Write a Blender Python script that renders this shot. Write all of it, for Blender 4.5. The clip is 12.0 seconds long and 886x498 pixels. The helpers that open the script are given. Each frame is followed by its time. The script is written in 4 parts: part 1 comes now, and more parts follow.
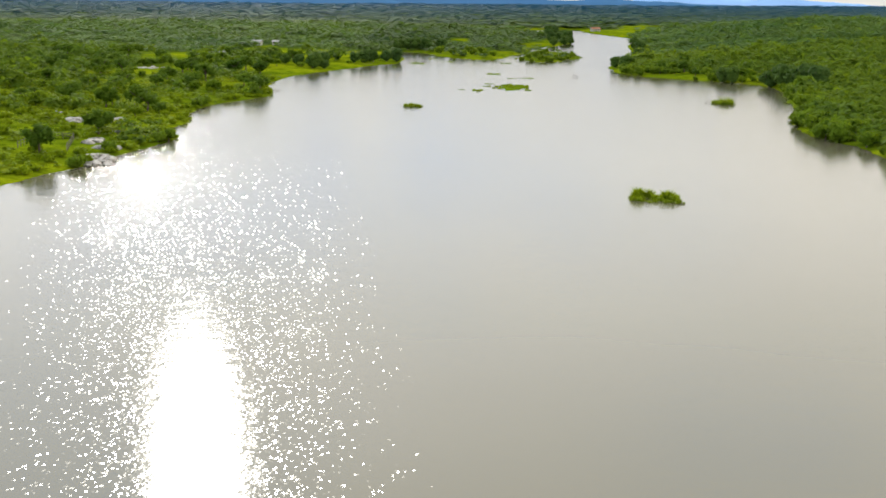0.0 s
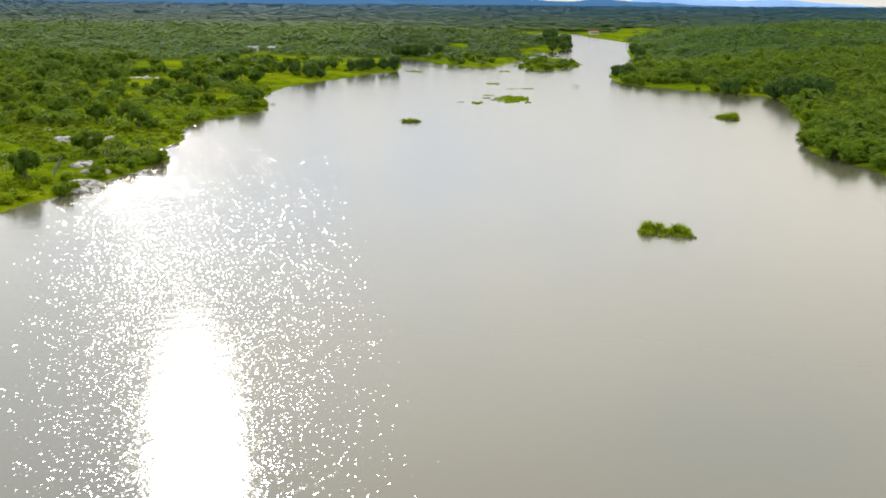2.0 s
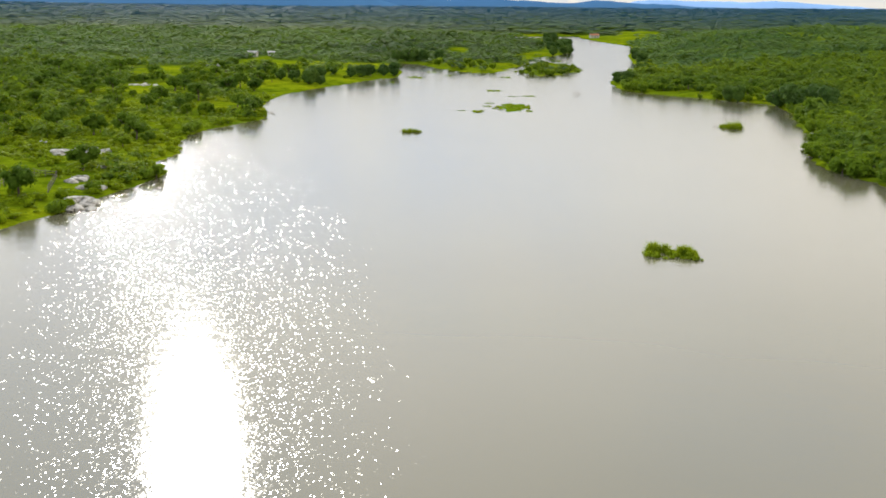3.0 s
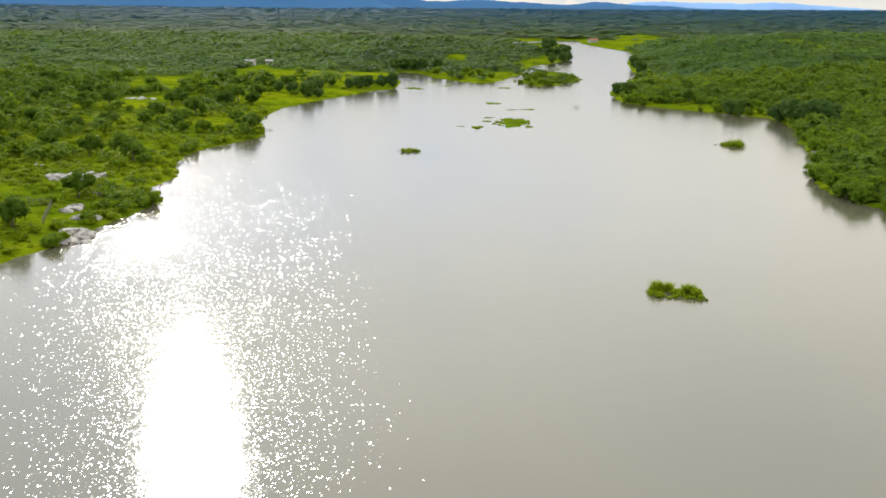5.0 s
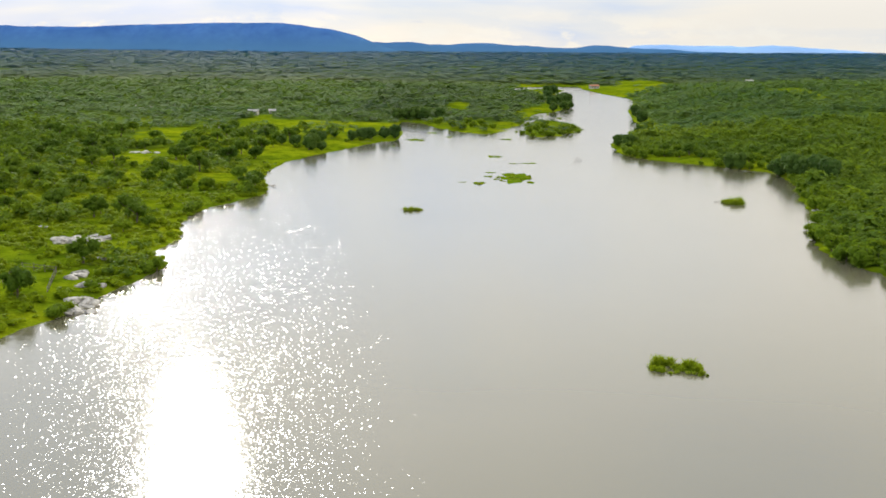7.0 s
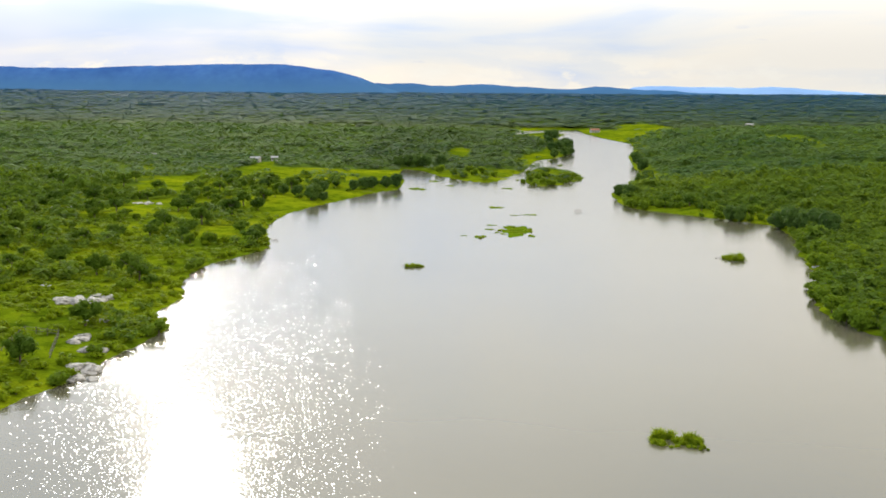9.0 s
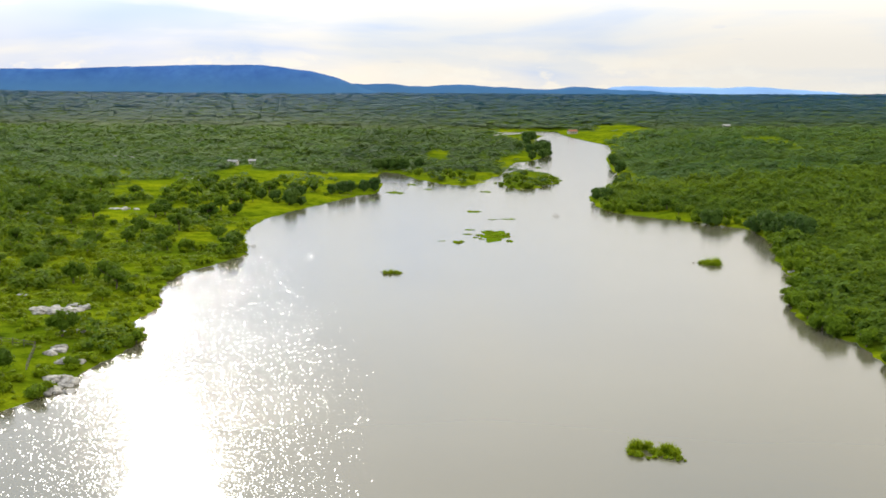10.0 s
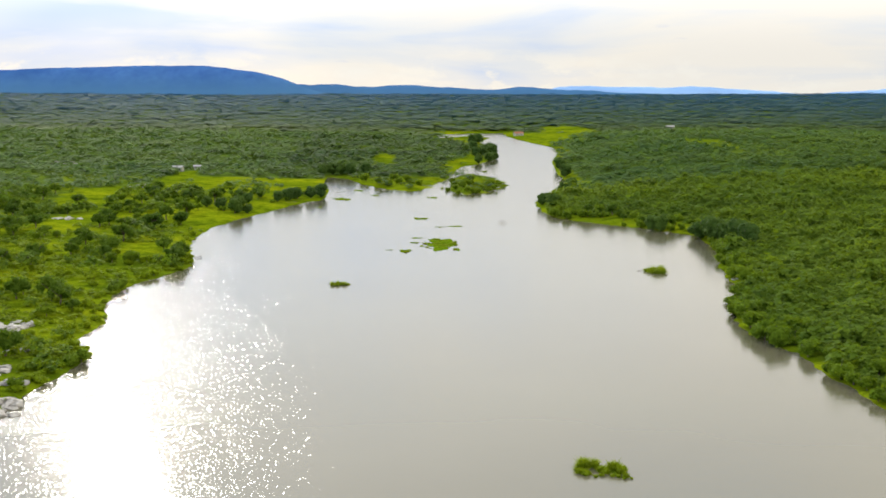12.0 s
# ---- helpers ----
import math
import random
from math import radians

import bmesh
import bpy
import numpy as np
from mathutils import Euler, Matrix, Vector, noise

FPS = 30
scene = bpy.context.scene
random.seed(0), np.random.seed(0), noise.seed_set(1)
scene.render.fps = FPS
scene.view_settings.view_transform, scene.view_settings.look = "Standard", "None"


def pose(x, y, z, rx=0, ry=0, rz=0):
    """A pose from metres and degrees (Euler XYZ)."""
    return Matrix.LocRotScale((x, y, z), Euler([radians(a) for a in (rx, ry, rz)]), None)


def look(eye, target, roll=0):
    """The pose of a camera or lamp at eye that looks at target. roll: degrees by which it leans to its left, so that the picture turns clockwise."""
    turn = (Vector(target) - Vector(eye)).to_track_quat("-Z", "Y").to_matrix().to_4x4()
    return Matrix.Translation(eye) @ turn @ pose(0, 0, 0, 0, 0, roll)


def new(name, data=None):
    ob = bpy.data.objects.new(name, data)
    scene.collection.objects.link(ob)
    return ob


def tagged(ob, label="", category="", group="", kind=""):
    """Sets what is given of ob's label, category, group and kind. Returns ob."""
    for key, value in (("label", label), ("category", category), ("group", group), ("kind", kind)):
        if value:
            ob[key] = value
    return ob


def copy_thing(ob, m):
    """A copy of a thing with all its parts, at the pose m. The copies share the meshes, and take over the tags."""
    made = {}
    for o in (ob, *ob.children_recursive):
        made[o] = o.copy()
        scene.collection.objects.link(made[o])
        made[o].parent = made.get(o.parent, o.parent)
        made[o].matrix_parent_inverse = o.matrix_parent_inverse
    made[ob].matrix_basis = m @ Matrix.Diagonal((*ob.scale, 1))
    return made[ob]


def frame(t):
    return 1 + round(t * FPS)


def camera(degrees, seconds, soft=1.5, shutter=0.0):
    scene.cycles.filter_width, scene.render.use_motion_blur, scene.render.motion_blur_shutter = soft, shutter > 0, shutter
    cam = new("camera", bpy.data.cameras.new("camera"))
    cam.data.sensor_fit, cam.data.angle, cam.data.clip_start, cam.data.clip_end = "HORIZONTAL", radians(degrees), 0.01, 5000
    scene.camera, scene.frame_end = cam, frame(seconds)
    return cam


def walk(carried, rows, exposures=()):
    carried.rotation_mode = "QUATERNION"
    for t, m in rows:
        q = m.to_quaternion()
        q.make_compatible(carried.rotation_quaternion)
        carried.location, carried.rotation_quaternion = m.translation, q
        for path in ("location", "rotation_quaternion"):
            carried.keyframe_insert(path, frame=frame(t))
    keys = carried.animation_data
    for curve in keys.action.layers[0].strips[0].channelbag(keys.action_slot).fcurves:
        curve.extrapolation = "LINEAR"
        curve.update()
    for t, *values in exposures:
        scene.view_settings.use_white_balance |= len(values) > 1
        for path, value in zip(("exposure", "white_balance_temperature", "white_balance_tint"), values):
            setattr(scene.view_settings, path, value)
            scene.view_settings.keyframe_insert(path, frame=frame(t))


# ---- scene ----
# The walk: a slow climb and push forward over the water, then a tilt up and a small pan.
cam = camera(39.3, 12.0, soft=1.7)
PATH = [
    (0, (0.62, -1.34, 29.04), (-0.96, 96.77, 9.75), 0.52),
    (0.5, (0.47, 0.98, 29.87), (-1.09, 99.09, 10.58), 0.51),
    (1, (0.27, 3.20, 30.64), (-1.20, 101.32, 11.40), 0.51),
    (1.5, (0.08, 5.40, 31.56), (-1.31, 103.52, 12.31), 0.52),
    (2, (-0.13, 7.49, 32.66), (-1.48, 105.60, 13.37), 0.52),
    (2.5, (-0.28, 9.63, 33.78), (-1.63, 107.75, 14.53), 0.53),
    (3, (-0.40, 11.75, 34.94), (-1.75, 109.88, 15.72), 0.54),
    (5, (-0.76, 15.68, 39.80), (-1.99, 113.81, 20.62), 0.45),
    (5.5, (-0.82, 15.47, 40.96), (-2.09, 113.61, 21.81), 0.43),
    (6, (-0.78, 15.23, 42.35), (-2.12, 113.40, 23.35), 0.39),
    (6.5, (-0.81, 15.20, 43.64), (-2.20, 113.66, 26.24), 0.38),
    (8.5, (-0.84, 14.94, 48.70), (-2.36, 113.99, 35.02), 0.44),
    (9, (-0.83, 14.83, 49.92), (-2.39, 113.99, 37.08), 0.43),
    (9.5, (-0.72, 14.74, 50.98), (-1.60, 113.91, 38.14), 0.40),
    (10, (-0.72, 14.71, 51.80), (-0.55, 113.88, 38.96), 0.34),
    (10.5, (-0.62, 14.60, 52.77), (0.61, 113.76, 39.89), 0.29),
    (11, (-0.71, 14.58, 53.54), (1.63, 113.72, 40.68), 0.25),
    (11.5, (-0.63, 14.62, 54.20), (2.78, 113.74, 41.37), 0.21),
    (12, (-0.69, 14.48, 55.04), (3.72, 113.55, 42.18), 0.19),
]
walk(cam, [(t, look(eye, target, lean)) for t, eye, target, lean in PATH])


# ---- light ----
SUN_AZ, SUN_EL = -12.6, 21.0          # degrees from +y towards +x, and above the horizon
world = bpy.data.worlds.new("sky")
scene.world = world
world.use_nodes = True
wn, wl = world.node_tree.nodes, world.node_tree.links
wn.clear()


def add(nodes, kind, **values):
    node = nodes.new(kind)
    for key, value in values.items():
        node.inputs[key.replace("_", " ")].default_value = value
    return node


def ramp(nodes, stops):
    node = nodes.new("ShaderNodeValToRGB")
    el = node.color_ramp.elements
    while len(el) < len(stops):
        el.new(0.5)
    for e, (p, c) in zip(el, stops):
        e.position, e.color = p, (*c, 1) if len(c) == 3 else c
    return node


sky = wn.new("ShaderNodeTexSky")
sky.sky_type, sky.sun_disc = "NISHITA", False
sky.sun_elevation, sky.sun_rotation = radians(SUN_EL), radians(SUN_AZ)
sky.air_density, sky.dust_density, sky.ozone_density = 1.0, 1.0, 1.0
coord = wn.new("ShaderNodeTexCoord")
# broad soft cloud drawn out along the horizon, with paler blue between
sep = wn.new("ShaderNodeSeparateXYZ")
wl.new(coord.outputs["Generated"], sep.inputs[0])
up = wn.new("ShaderNodeMath"); up.operation = "MAXIMUM"; up.inputs[1].default_value = 0.0
wl.new(sep.outputs["Z"], up.inputs[0])


def sky_noise(scale, offset, **values):
    """Noise over the sky's directions, stretched by scale."""
    m = wn.new("ShaderNodeMapping")
    m.inputs["Scale"].default_value, m.inputs["Location"].default_value = scale, offset
    wl.new(coord.outputs["Generated"], m.inputs[0])
    t = add(wn, "ShaderNodeTexNoise", **values)
    wl.new(m.outputs[0], t.inputs["Vector"])
    return t.outputs["Fac"]


def sky_mix(fac, a, b):
    x = wn.new("ShaderNodeMix"); x.data_type = "RGBA"
    for sock, v in (("Factor", fac), ("A", a), ("B", b)):
        if isinstance(v, bpy.types.NodeSocket):
            wl.new(v, x.inputs[sock])
        else:
            x.inputs[sock].default_value = (*v, 1)
    return x.outputs["Result"]


cover = ramp(wn, [(0.30, (0.80, 0.80, 0.80)), (0.55, (1, 1, 1))])
wl.new(sky_noise((2.0, 2.0, 5.0), (3.1, 7.7, 0.4), Scale=1.0, Detail=4.0, Roughness=0.5), cover.inputs[0])
# cloudier towards the middle of the valley, thinner over the table hill
thin = wn.new("ShaderNodeMath"); thin.operation = "MULTIPLY_ADD"; thin.inputs[1].default_value = 0.28
wl.new(sep.outputs["X"], thin.inputs[0])
wl.new(sky_noise((3.6, 3.6, 24.0), (1.4, 0.3, 2.2), Scale=1.0, Detail=5.0, Roughness=0.52, Distortion=0.3), thin.inputs[2])
cloud = ramp(wn, [(0.34, (6.4, 7.5, 9.5)), (0.46, (8.3, 8.6, 8.9)), (0.58, (9.7, 9.3, 8.5))])
wl.new(thin.outputs[0], cloud.inputs[0])
# a few small lilac-grey cloudlets
let = ramp(wn, [(0.66, (0, 0, 0)), (0.74, (1, 1, 1))])
wl.new(sky_noise((9.0, 9.0, 34.0), (0.7, 4.1, 1.5), Scale=1.0, Detail=4.0, Roughness=0.55), let.inputs[0])
clouds = sky_mix(let.outputs[0], cloud.outputs[0], (6.3, 6.9, 8.7))
# heaped white tops low over the horizon
heap = ramp(wn, [(0.52, (0, 0, 0)), (0.62, (1, 1, 1))])
wl.new(sky_noise((26.0, 26.0, 60.0), (2.0, 1.0, 0.0), Scale=1.0, Detail=5.0, Roughness=0.6), heap.inputs[0])
low_down = wn.new("ShaderNodeMapRange")
for key, value in (("From Min", 0.016), ("From Max", 0.034), ("To Min", 0.8), ("To Max", 0.0)):
    low_down.inputs[key].default_value = value
wl.new(up.outputs[0], low_down.inputs["Value"])
heaped = wn.new("ShaderNodeMath"); heaped.operation = "MULTIPLY"
wl.new(heap.outputs[0], heaped.inputs[0]); wl.new(low_down.outputs[0], heaped.inputs[1])
clouds = sky_mix(heaped.outputs[0], clouds, (9.9, 9.6, 8.8))
mix = wn.new("ShaderNodeMix"); mix.data_type = "RGBA"
wl.new(cover.outputs[0], mix.inputs["Factor"])
wl.new(sky.outputs[0], mix.inputs["A"])
wl.new(clouds, mix.inputs["B"])
# thin cloud is brighter round the sun
SUN_DIR = Vector((math.sin(radians(SUN_AZ)) * math.cos(radians(SUN_EL)), math.cos(radians(SUN_AZ)) * math.cos(radians(SUN_EL)), math.sin(radians(SUN_EL))))
dot = wn.new("ShaderNodeVectorMath"); dot.operation = "DOT_PRODUCT"; dot.inputs[1].default_value = SUN_DIR
wl.new(coord.outputs["Generated"], dot.inputs[0])
pos = wn.new("ShaderNodeMath"); pos.operation = "MAXIMUM"; pos.inputs[1].default_value = 0.0
wl.new(dot.outputs["Value"], pos.inputs[0])
pw = wn.new("ShaderNodeMath"); pw.operation = "POWER"; pw.inputs[1].default_value = 22.0
wl.new(pos.outputs[0], pw.inputs[0])
gain = wn.new("ShaderNodeMath"); gain.operation = "MULTIPLY_ADD"; gain.inputs[1].default_value = 0.35; gain.inputs[2].default_value = 0.0
wl.new(pw.outputs[0], gain.inputs[0])
# and towards the zenith, as under a hazy, half-clouded sky
zen = wn.new("ShaderNodeMapRange"); zen.interpolation_type = "SMOOTHSTEP"
for key, value in (("From Min", 0.02), ("From Max", 0.17), ("To Min", 0.90), ("To Max", 1.80)):
    zen.inputs[key].default_value = value
wl.new(up.outputs[0], zen.inputs["Value"])
wl.new(zen.outputs[0], gain.inputs[2])
bright = wn.new("ShaderNodeVectorMath"); bright.operation = "SCALE"
wl.new(mix.outputs["Result"], bright.inputs[0]); wl.new(gain.outputs[0], bright.inputs["Scale"])
bg = add(wn, "ShaderNodeBackground", Strength=0.1)
wl.new(bright.outputs[0], bg.inputs[0])
wl.new(bg.outputs[0], wn.new("ShaderNodeOutputWorld").inputs[0])

sun = new("sun", bpy.data.lights.new("sun", "SUN"))
sun.data.energy, sun.data.angle, sun.data.color = 3.1, radians(0.6), (1.0, 0.94, 0.82)
sun.matrix_world = look(SUN_DIR * 100, (0, 0, 0))
scene.view_settings.exposure = 0.0


# ---- materials ----
def material(name, rough=0.8, spec=0.3):
    m = bpy.data.materials.new(name)
    m.use_nodes = True
    n, l = m.node_tree.nodes, m.node_tree.links
    b = n["Principled BSDF"]
    b.inputs["Roughness"].default_value = rough
    b.inputs["Specular IOR Level"].default_value = spec
    return m, n, l, b


def noise_at(n, l, scale, detail=4.0, rough=0.55, space="Position"):
    t = add(n, "ShaderNodeTexNoise", Scale=scale, Detail=detail, Roughness=rough)
    if space == "Position":
        l.new(n.new("ShaderNodeNewGeometry").outputs["Position"], t.inputs["Vector"])
    else:
        l.new(n.new("ShaderNodeTexCoord").outputs["Object"], t.inputs["Vector"])
    return t


def mixed(n, l, fac, a, b, kind="MIX"):
    x = n.new("ShaderNodeMix")
    x.data_type, x.blend_type = "RGBA", kind
    for sock, v in (("Factor", fac), ("A", a), ("B", b)):
        if isinstance(v, bpy.types.NodeSocket):
            l.new(v, x.inputs[sock])
        elif sock == "Factor":
            x.inputs[0].default_value = v
        else:
            x.inputs[sock].default_value = (*v, 1)
    return x.outputs["Result"]


def bump(n, l, b, height, strength, distance):
    k = add(n, "ShaderNodeBump", Strength=strength, Distance=distance)
    l.new(height, k.inputs["Height"])
    l.new(k.outputs[0], b.inputs["Normal"])


def foliage(name, dark, light, through_light=0.25, per="object", haze_glow=None):
    """Leaves: colour varies from plant to plant and clump to clump; some light comes through."""
    m, n, l, b = material(name, 0.8, 0.06)
    if per == "object":
        rnd = n.new("ShaderNodeObjectInfo").outputs["Random"]
    else:
        rnd = n.new("ShaderNodeNewGeometry").outputs["Random Per Island"]
    big = noise_at(n, l, 0.009, 5.0)
    fine = noise_at(n, l, 1.3, 3.0)
    r1 = ramp(n, [(0.0, dark), (1.0, light)])
    add_ = n.new("ShaderNodeMath"); add_.operation = "MULTIPLY_ADD"
    l.new(rnd, add_.inputs[0]); add_.inputs[1].default_value = 0.35
    sub = n.new("ShaderNodeMath"); sub.operation = "MULTIPLY_ADD"
    l.new(big.outputs["Fac"], sub.inputs[0]); sub.inputs[1].default_value = 2.2; sub.inputs[2].default_value = -0.75
    l.new(sub.outputs[0], add_.inputs[2])
    l.new(add_.outputs[0], r1.inputs[0])
    r2 = ramp(n, [(0.3, (0.80, 0.80, 0.80)), (0.7, (1.18, 1.18, 1.12))])
    l.new(fine.outputs["Fac"], r2.inputs[0])
    col = mixed(n, l, 1.0, r1.outputs[0], r2.outputs[0], "MULTIPLY")
    l.new(col, b.inputs["Base Color"])
    if haze_glow:   # backdrop kilometres off: distance haze painted in as emission
        b.inputs["Emission Color"].default_value = (*haze_glow, 1)
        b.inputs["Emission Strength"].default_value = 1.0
    tr = n.new("ShaderNodeBsdfTranslucent")
    l.new(mixed(n, l, 1.0, col, (1.35, 1.25, 0.5), "MULTIPLY"), tr.inputs[0])
    ms = n.new("ShaderNodeMixShader"); ms.inputs[0].default_value = through_light
    l.new(b.outputs[0], ms.inputs[1]); l.new(tr.outputs[0], ms.inputs[2])
    l.new(ms.outputs[0], n["Material Output"].inputs[0])
    return m


def ground_material():
    """Wet-season pasture: bright grass, darker scrub patches, bare brown earth in places."""
    m, n, l, b = material("grass_ground", 1.0, 0.0)
    big, mid, fine = noise_at(n, l, 0.018, 5.0, 0.6), noise_at(n, l, 0.16, 5.0, 0.65), noise_at(n, l, 1.6, 4.0, 0.7)
    r = ramp(n, [(0.35, (0.075, 0.118, 0.005)), (0.5, (0.125, 0.172, 0.005)), (0.66, (0.190, 0.230, 0.006))])
    l.new(big.outputs["Fac"], r.inputs[0])
    r2 = ramp(n, [(0.36, (0.45, 0.52, 0.5)), (0.52, (1, 1, 1)), (0.7, (1.2, 1.1, 0.9))])
    l.new(mid.outputs["Fac"], r2.inputs[0])
    c = mixed(n, l, 1.0, r.outputs[0], r2.outputs[0], "MULTIPLY")
    r3 = ramp(n, [(0.3, (0.6, 0.6, 0.6)), (0.7, (1.25, 1.25, 1.2))])
    l.new(fine.outputs["Fac"], r3.inputs[0])
    c = mixed(n, l, 1.0, c, r3.outputs[0], "MULTIPLY")
    soil = noise_at(n, l, 0.05, 6.0, 0.7)
    rs = ramp(n, [(0.66, (0, 0, 0)), (0.74, (1, 1, 1))])
    l.new(soil.outputs["Fac"], rs.inputs[0])
    c = mixed(n, l, rs.outputs[0], c, (0.11, 0.088, 0.055))
    shade = n.new("ShaderNodeAttribute"); shade.attribute_name = "undergrowth"
    under = ramp(n, [(0.3, (0.048, 0.088, 0.016)), (0.7, (0.094, 0.142, 0.016))])
    l.new(mid.outputs["Fac"], under.inputs[0])
    c = mixed(n, l, shade.outputs["Fac"], c, under.outputs[0])
    l.new(c, b.inputs["Base Color"])
    bump(n, l, b, mid.outputs["Fac"], 0.8, 0.6)
    return m


def water_material():
    """Silty reservoir water: a grey-brown body under a wind-roughened skin, with sharper facets that glitter."""
    m, n, l, b = material("silty_water", 1.0, 0.0)
    patch = noise_at(n, l, 0.012, 3.0)
    r = ramp(n, [(0.3, (0.100, 0.092, 0.058)), (0.7, (0.120, 0.111, 0.071))])
    l.new(patch.outputs["Fac"], r.inputs[0])
    l.new(r.outputs[0], b.inputs["Base Color"])
    geo = n.new("ShaderNodeNewGeometry")
    w2 = add(n, "ShaderNodeTexNoise", Scale=0.3, Detail=4.0, Roughness=0.6)
    l.new(geo.outputs["Position"], w2.inputs["Vector"])
    swell = add(n, "ShaderNodeBump", Strength=1.0, Distance=0.05)
    l.new(w2.outputs["Fac"], swell.inputs["Height"])
    skin = add(n, "ShaderNodeBsdfAnisotropic", Roughness=0.15)
    skin.distribution = "BECKMANN"
    l.new(swell.outputs[0], skin.inputs["Normal"])
    # wavelet facets: each tips its own way, most of them only a little
    mp_ = n.new("ShaderNodeMapping"); mp_.inputs["Scale"].default_value = (9.0, 4.6, 1.0); mp_.inputs["Rotation"].default_value = (0, 0, 0.12)
    l.new(geo.outputs["Position"], mp_.inputs[0])
    cells = add(n, "ShaderNodeTexVoronoi", Scale=1.0)
    cells.voronoi_dimensions = "2D"
    l.new(mp_.outputs[0], cells.inputs["Vector"])
    rgb = n.new("ShaderNodeSeparateColor")
    l.new(cells.outputs["Color"], rgb.inputs[0])
    tilt = n.new("ShaderNodeMath"); tilt.operation = "MULTIPLY"; tilt.inputs[1].default_value = 0.46
    l.new(rgb.outputs[2], tilt.inputs[0])
    face = n.new("ShaderNodeCombineXYZ"); face.inputs["Z"].default_value = 1.0
    for k, axis in enumerate("XY"):
        off = n.new("ShaderNodeMath"); off.operation = "SUBTRACT"; off.inputs[1].default_value = 0.5
        slope = n.new("ShaderNodeMath"); slope.operation = "MULTIPLY"
        l.new(rgb.outputs[k], off.inputs[0])
        l.new(off.outputs[0], slope.inputs[0]); l.new(tilt.outputs[0], slope.inputs[1])
        long_ways = n.new("ShaderNodeMath"); long_ways.operation = "MULTIPLY"; long_ways.inputs[1].default_value = (1.0, 0.62)[k]
        l.new(slope.outputs[0], long_ways.inputs[0])
        l.new(long_ways.outputs[0], face.inputs[axis])
    unit = n.new("ShaderNodeVectorMath"); unit.operation = "NORMALIZE"
    l.new(face.outputs[0], unit.inputs[0])
    glint = add(n, "ShaderNodeBsdfAnisotropic", Roughness=0.145)
    glint.distribution = "BECKMANN"
    l.new(unit.outputs[0], glint.inputs["Normal"])
    gloss = n.new("ShaderNodeMixShader"); gloss.inputs[0].default_value = 0.19
    l.new(skin.outputs[0], gloss.inputs[1]); l.new(glint.outputs[0], gloss.inputs[2])
    fres = add(n, "ShaderNodeFresnel", IOR=1.56)
    both = n.new("ShaderNodeMixShader")
    l.new(fres.outputs[0], both.inputs[0]); l.new(b.outputs[0], both.inputs[1]); l.new(gloss.outputs[0], both.inputs[2])
    l.new(both.outputs[0], n["Material Output"].inputs[0])
    return m


def rock_material():
    m, n, l, b = material("pale_granite", 0.85, 0.3)
    a, c = noise_at(n, l, 0.7, 6.0, 0.65), noise_at(n, l, 4.0, 4.0, 0.7)
    r = ramp(n, [(0.34, (0.10, 0.095, 0.08)), (0.47, (0.33, 0.31, 0.28)), (0.64, (0.50, 0.48, 0.43))])
    l.new(a.outputs["Fac"], r.inputs[0])
    r2 = ramp(n, [(0.3, (0.6, 0.6, 0.6)), (0.7, (1.15, 1.15, 1.15))])
    l.new(c.outputs["Fac"], r2.inputs[0])
    l.new(mixed(n, l, 1.0, r.outputs[0], r2.outputs[0], "MULTIPLY"), b.inputs["Base Color"])
    bump(n, l, b, c.outputs["Fac"], 0.6, 0.15)
    return m


def plain(name, colour, rough=0.8, vary=0.25, scale=2.0, spec=0.2):
    m, n, l, b = material(name, rough, spec)
    t = noise_at(n, l, scale, 5.0, 0.65)
    r = ramp(n, [(0.3, tuple(c * (1 - vary) for c in colour)), (0.7, tuple(min(1, c * (1 + vary)) for c in colour))])
    l.new(t.outputs["Fac"], r.inputs[0])
    l.new(r.outputs[0], b.inputs["Base Color"])
    bump(n, l, b, t.outputs["Fac"], 0.3, 0.03)
    return m


GRASS, WATER, ROCK = ground_material(), water_material(), rock_material()
BARK = plain("grey_bark", (0.13, 0.10, 0.075), 0.9, 0.4, 3.0)
LEAF_DARK = foliage("dark_tree_leaves", (0.058, 0.112, 0.014), (0.120, 0.190, 0.014), 0.48)
LEAF_ROUND = foliage("dense_bank_tree_leaves", (0.042, 0.086, 0.022), (0.080, 0.135, 0.020), 0.35)
LEAF_MID = foliage("scrub_leaves", (0.086, 0.152, 0.012), (0.172, 0.248, 0.011), 0.45)
LEAF_BRIGHT = foliage("bright_shrub_leaves", (0.125, 0.195, 0.005), (0.220, 0.285, 0.006), 0.4)
WOODS = foliage("woodland_leaves", (0.067, 0.130, 0.018), (0.148, 0.216, 0.018), 0.45, "island")
# blue raised in the plain's leaf colours to stand for distance haze
MIDDLE_WOODS = foliage("plain_woodland_leaves", (0.058, 0.124, 0.040), (0.116, 0.186, 0.038), 0.45, "island")
RIVER_WOODS = foliage("dark_river_leaves", (0.046, 0.092, 0.034), (0.082, 0.138, 0.034), 0.42, "island")
REED = foliage("reed_blades", (0.140, 0.212, 0.010), (0.235, 0.305, 0.014), 0.4, "island")
WALL = plain("limewashed_wall", (0.42, 0.40, 0.36), 0.9, 0.2, 0.8)
TILE = plain("clay_roof_tile", (0.30, 0.135, 0.075), 0.85, 0.3, 2.5)
PALE_ROOF = plain("pale_sheet_roof", (0.36, 0.35, 0.33), 0.8, 0.3, 1.0)
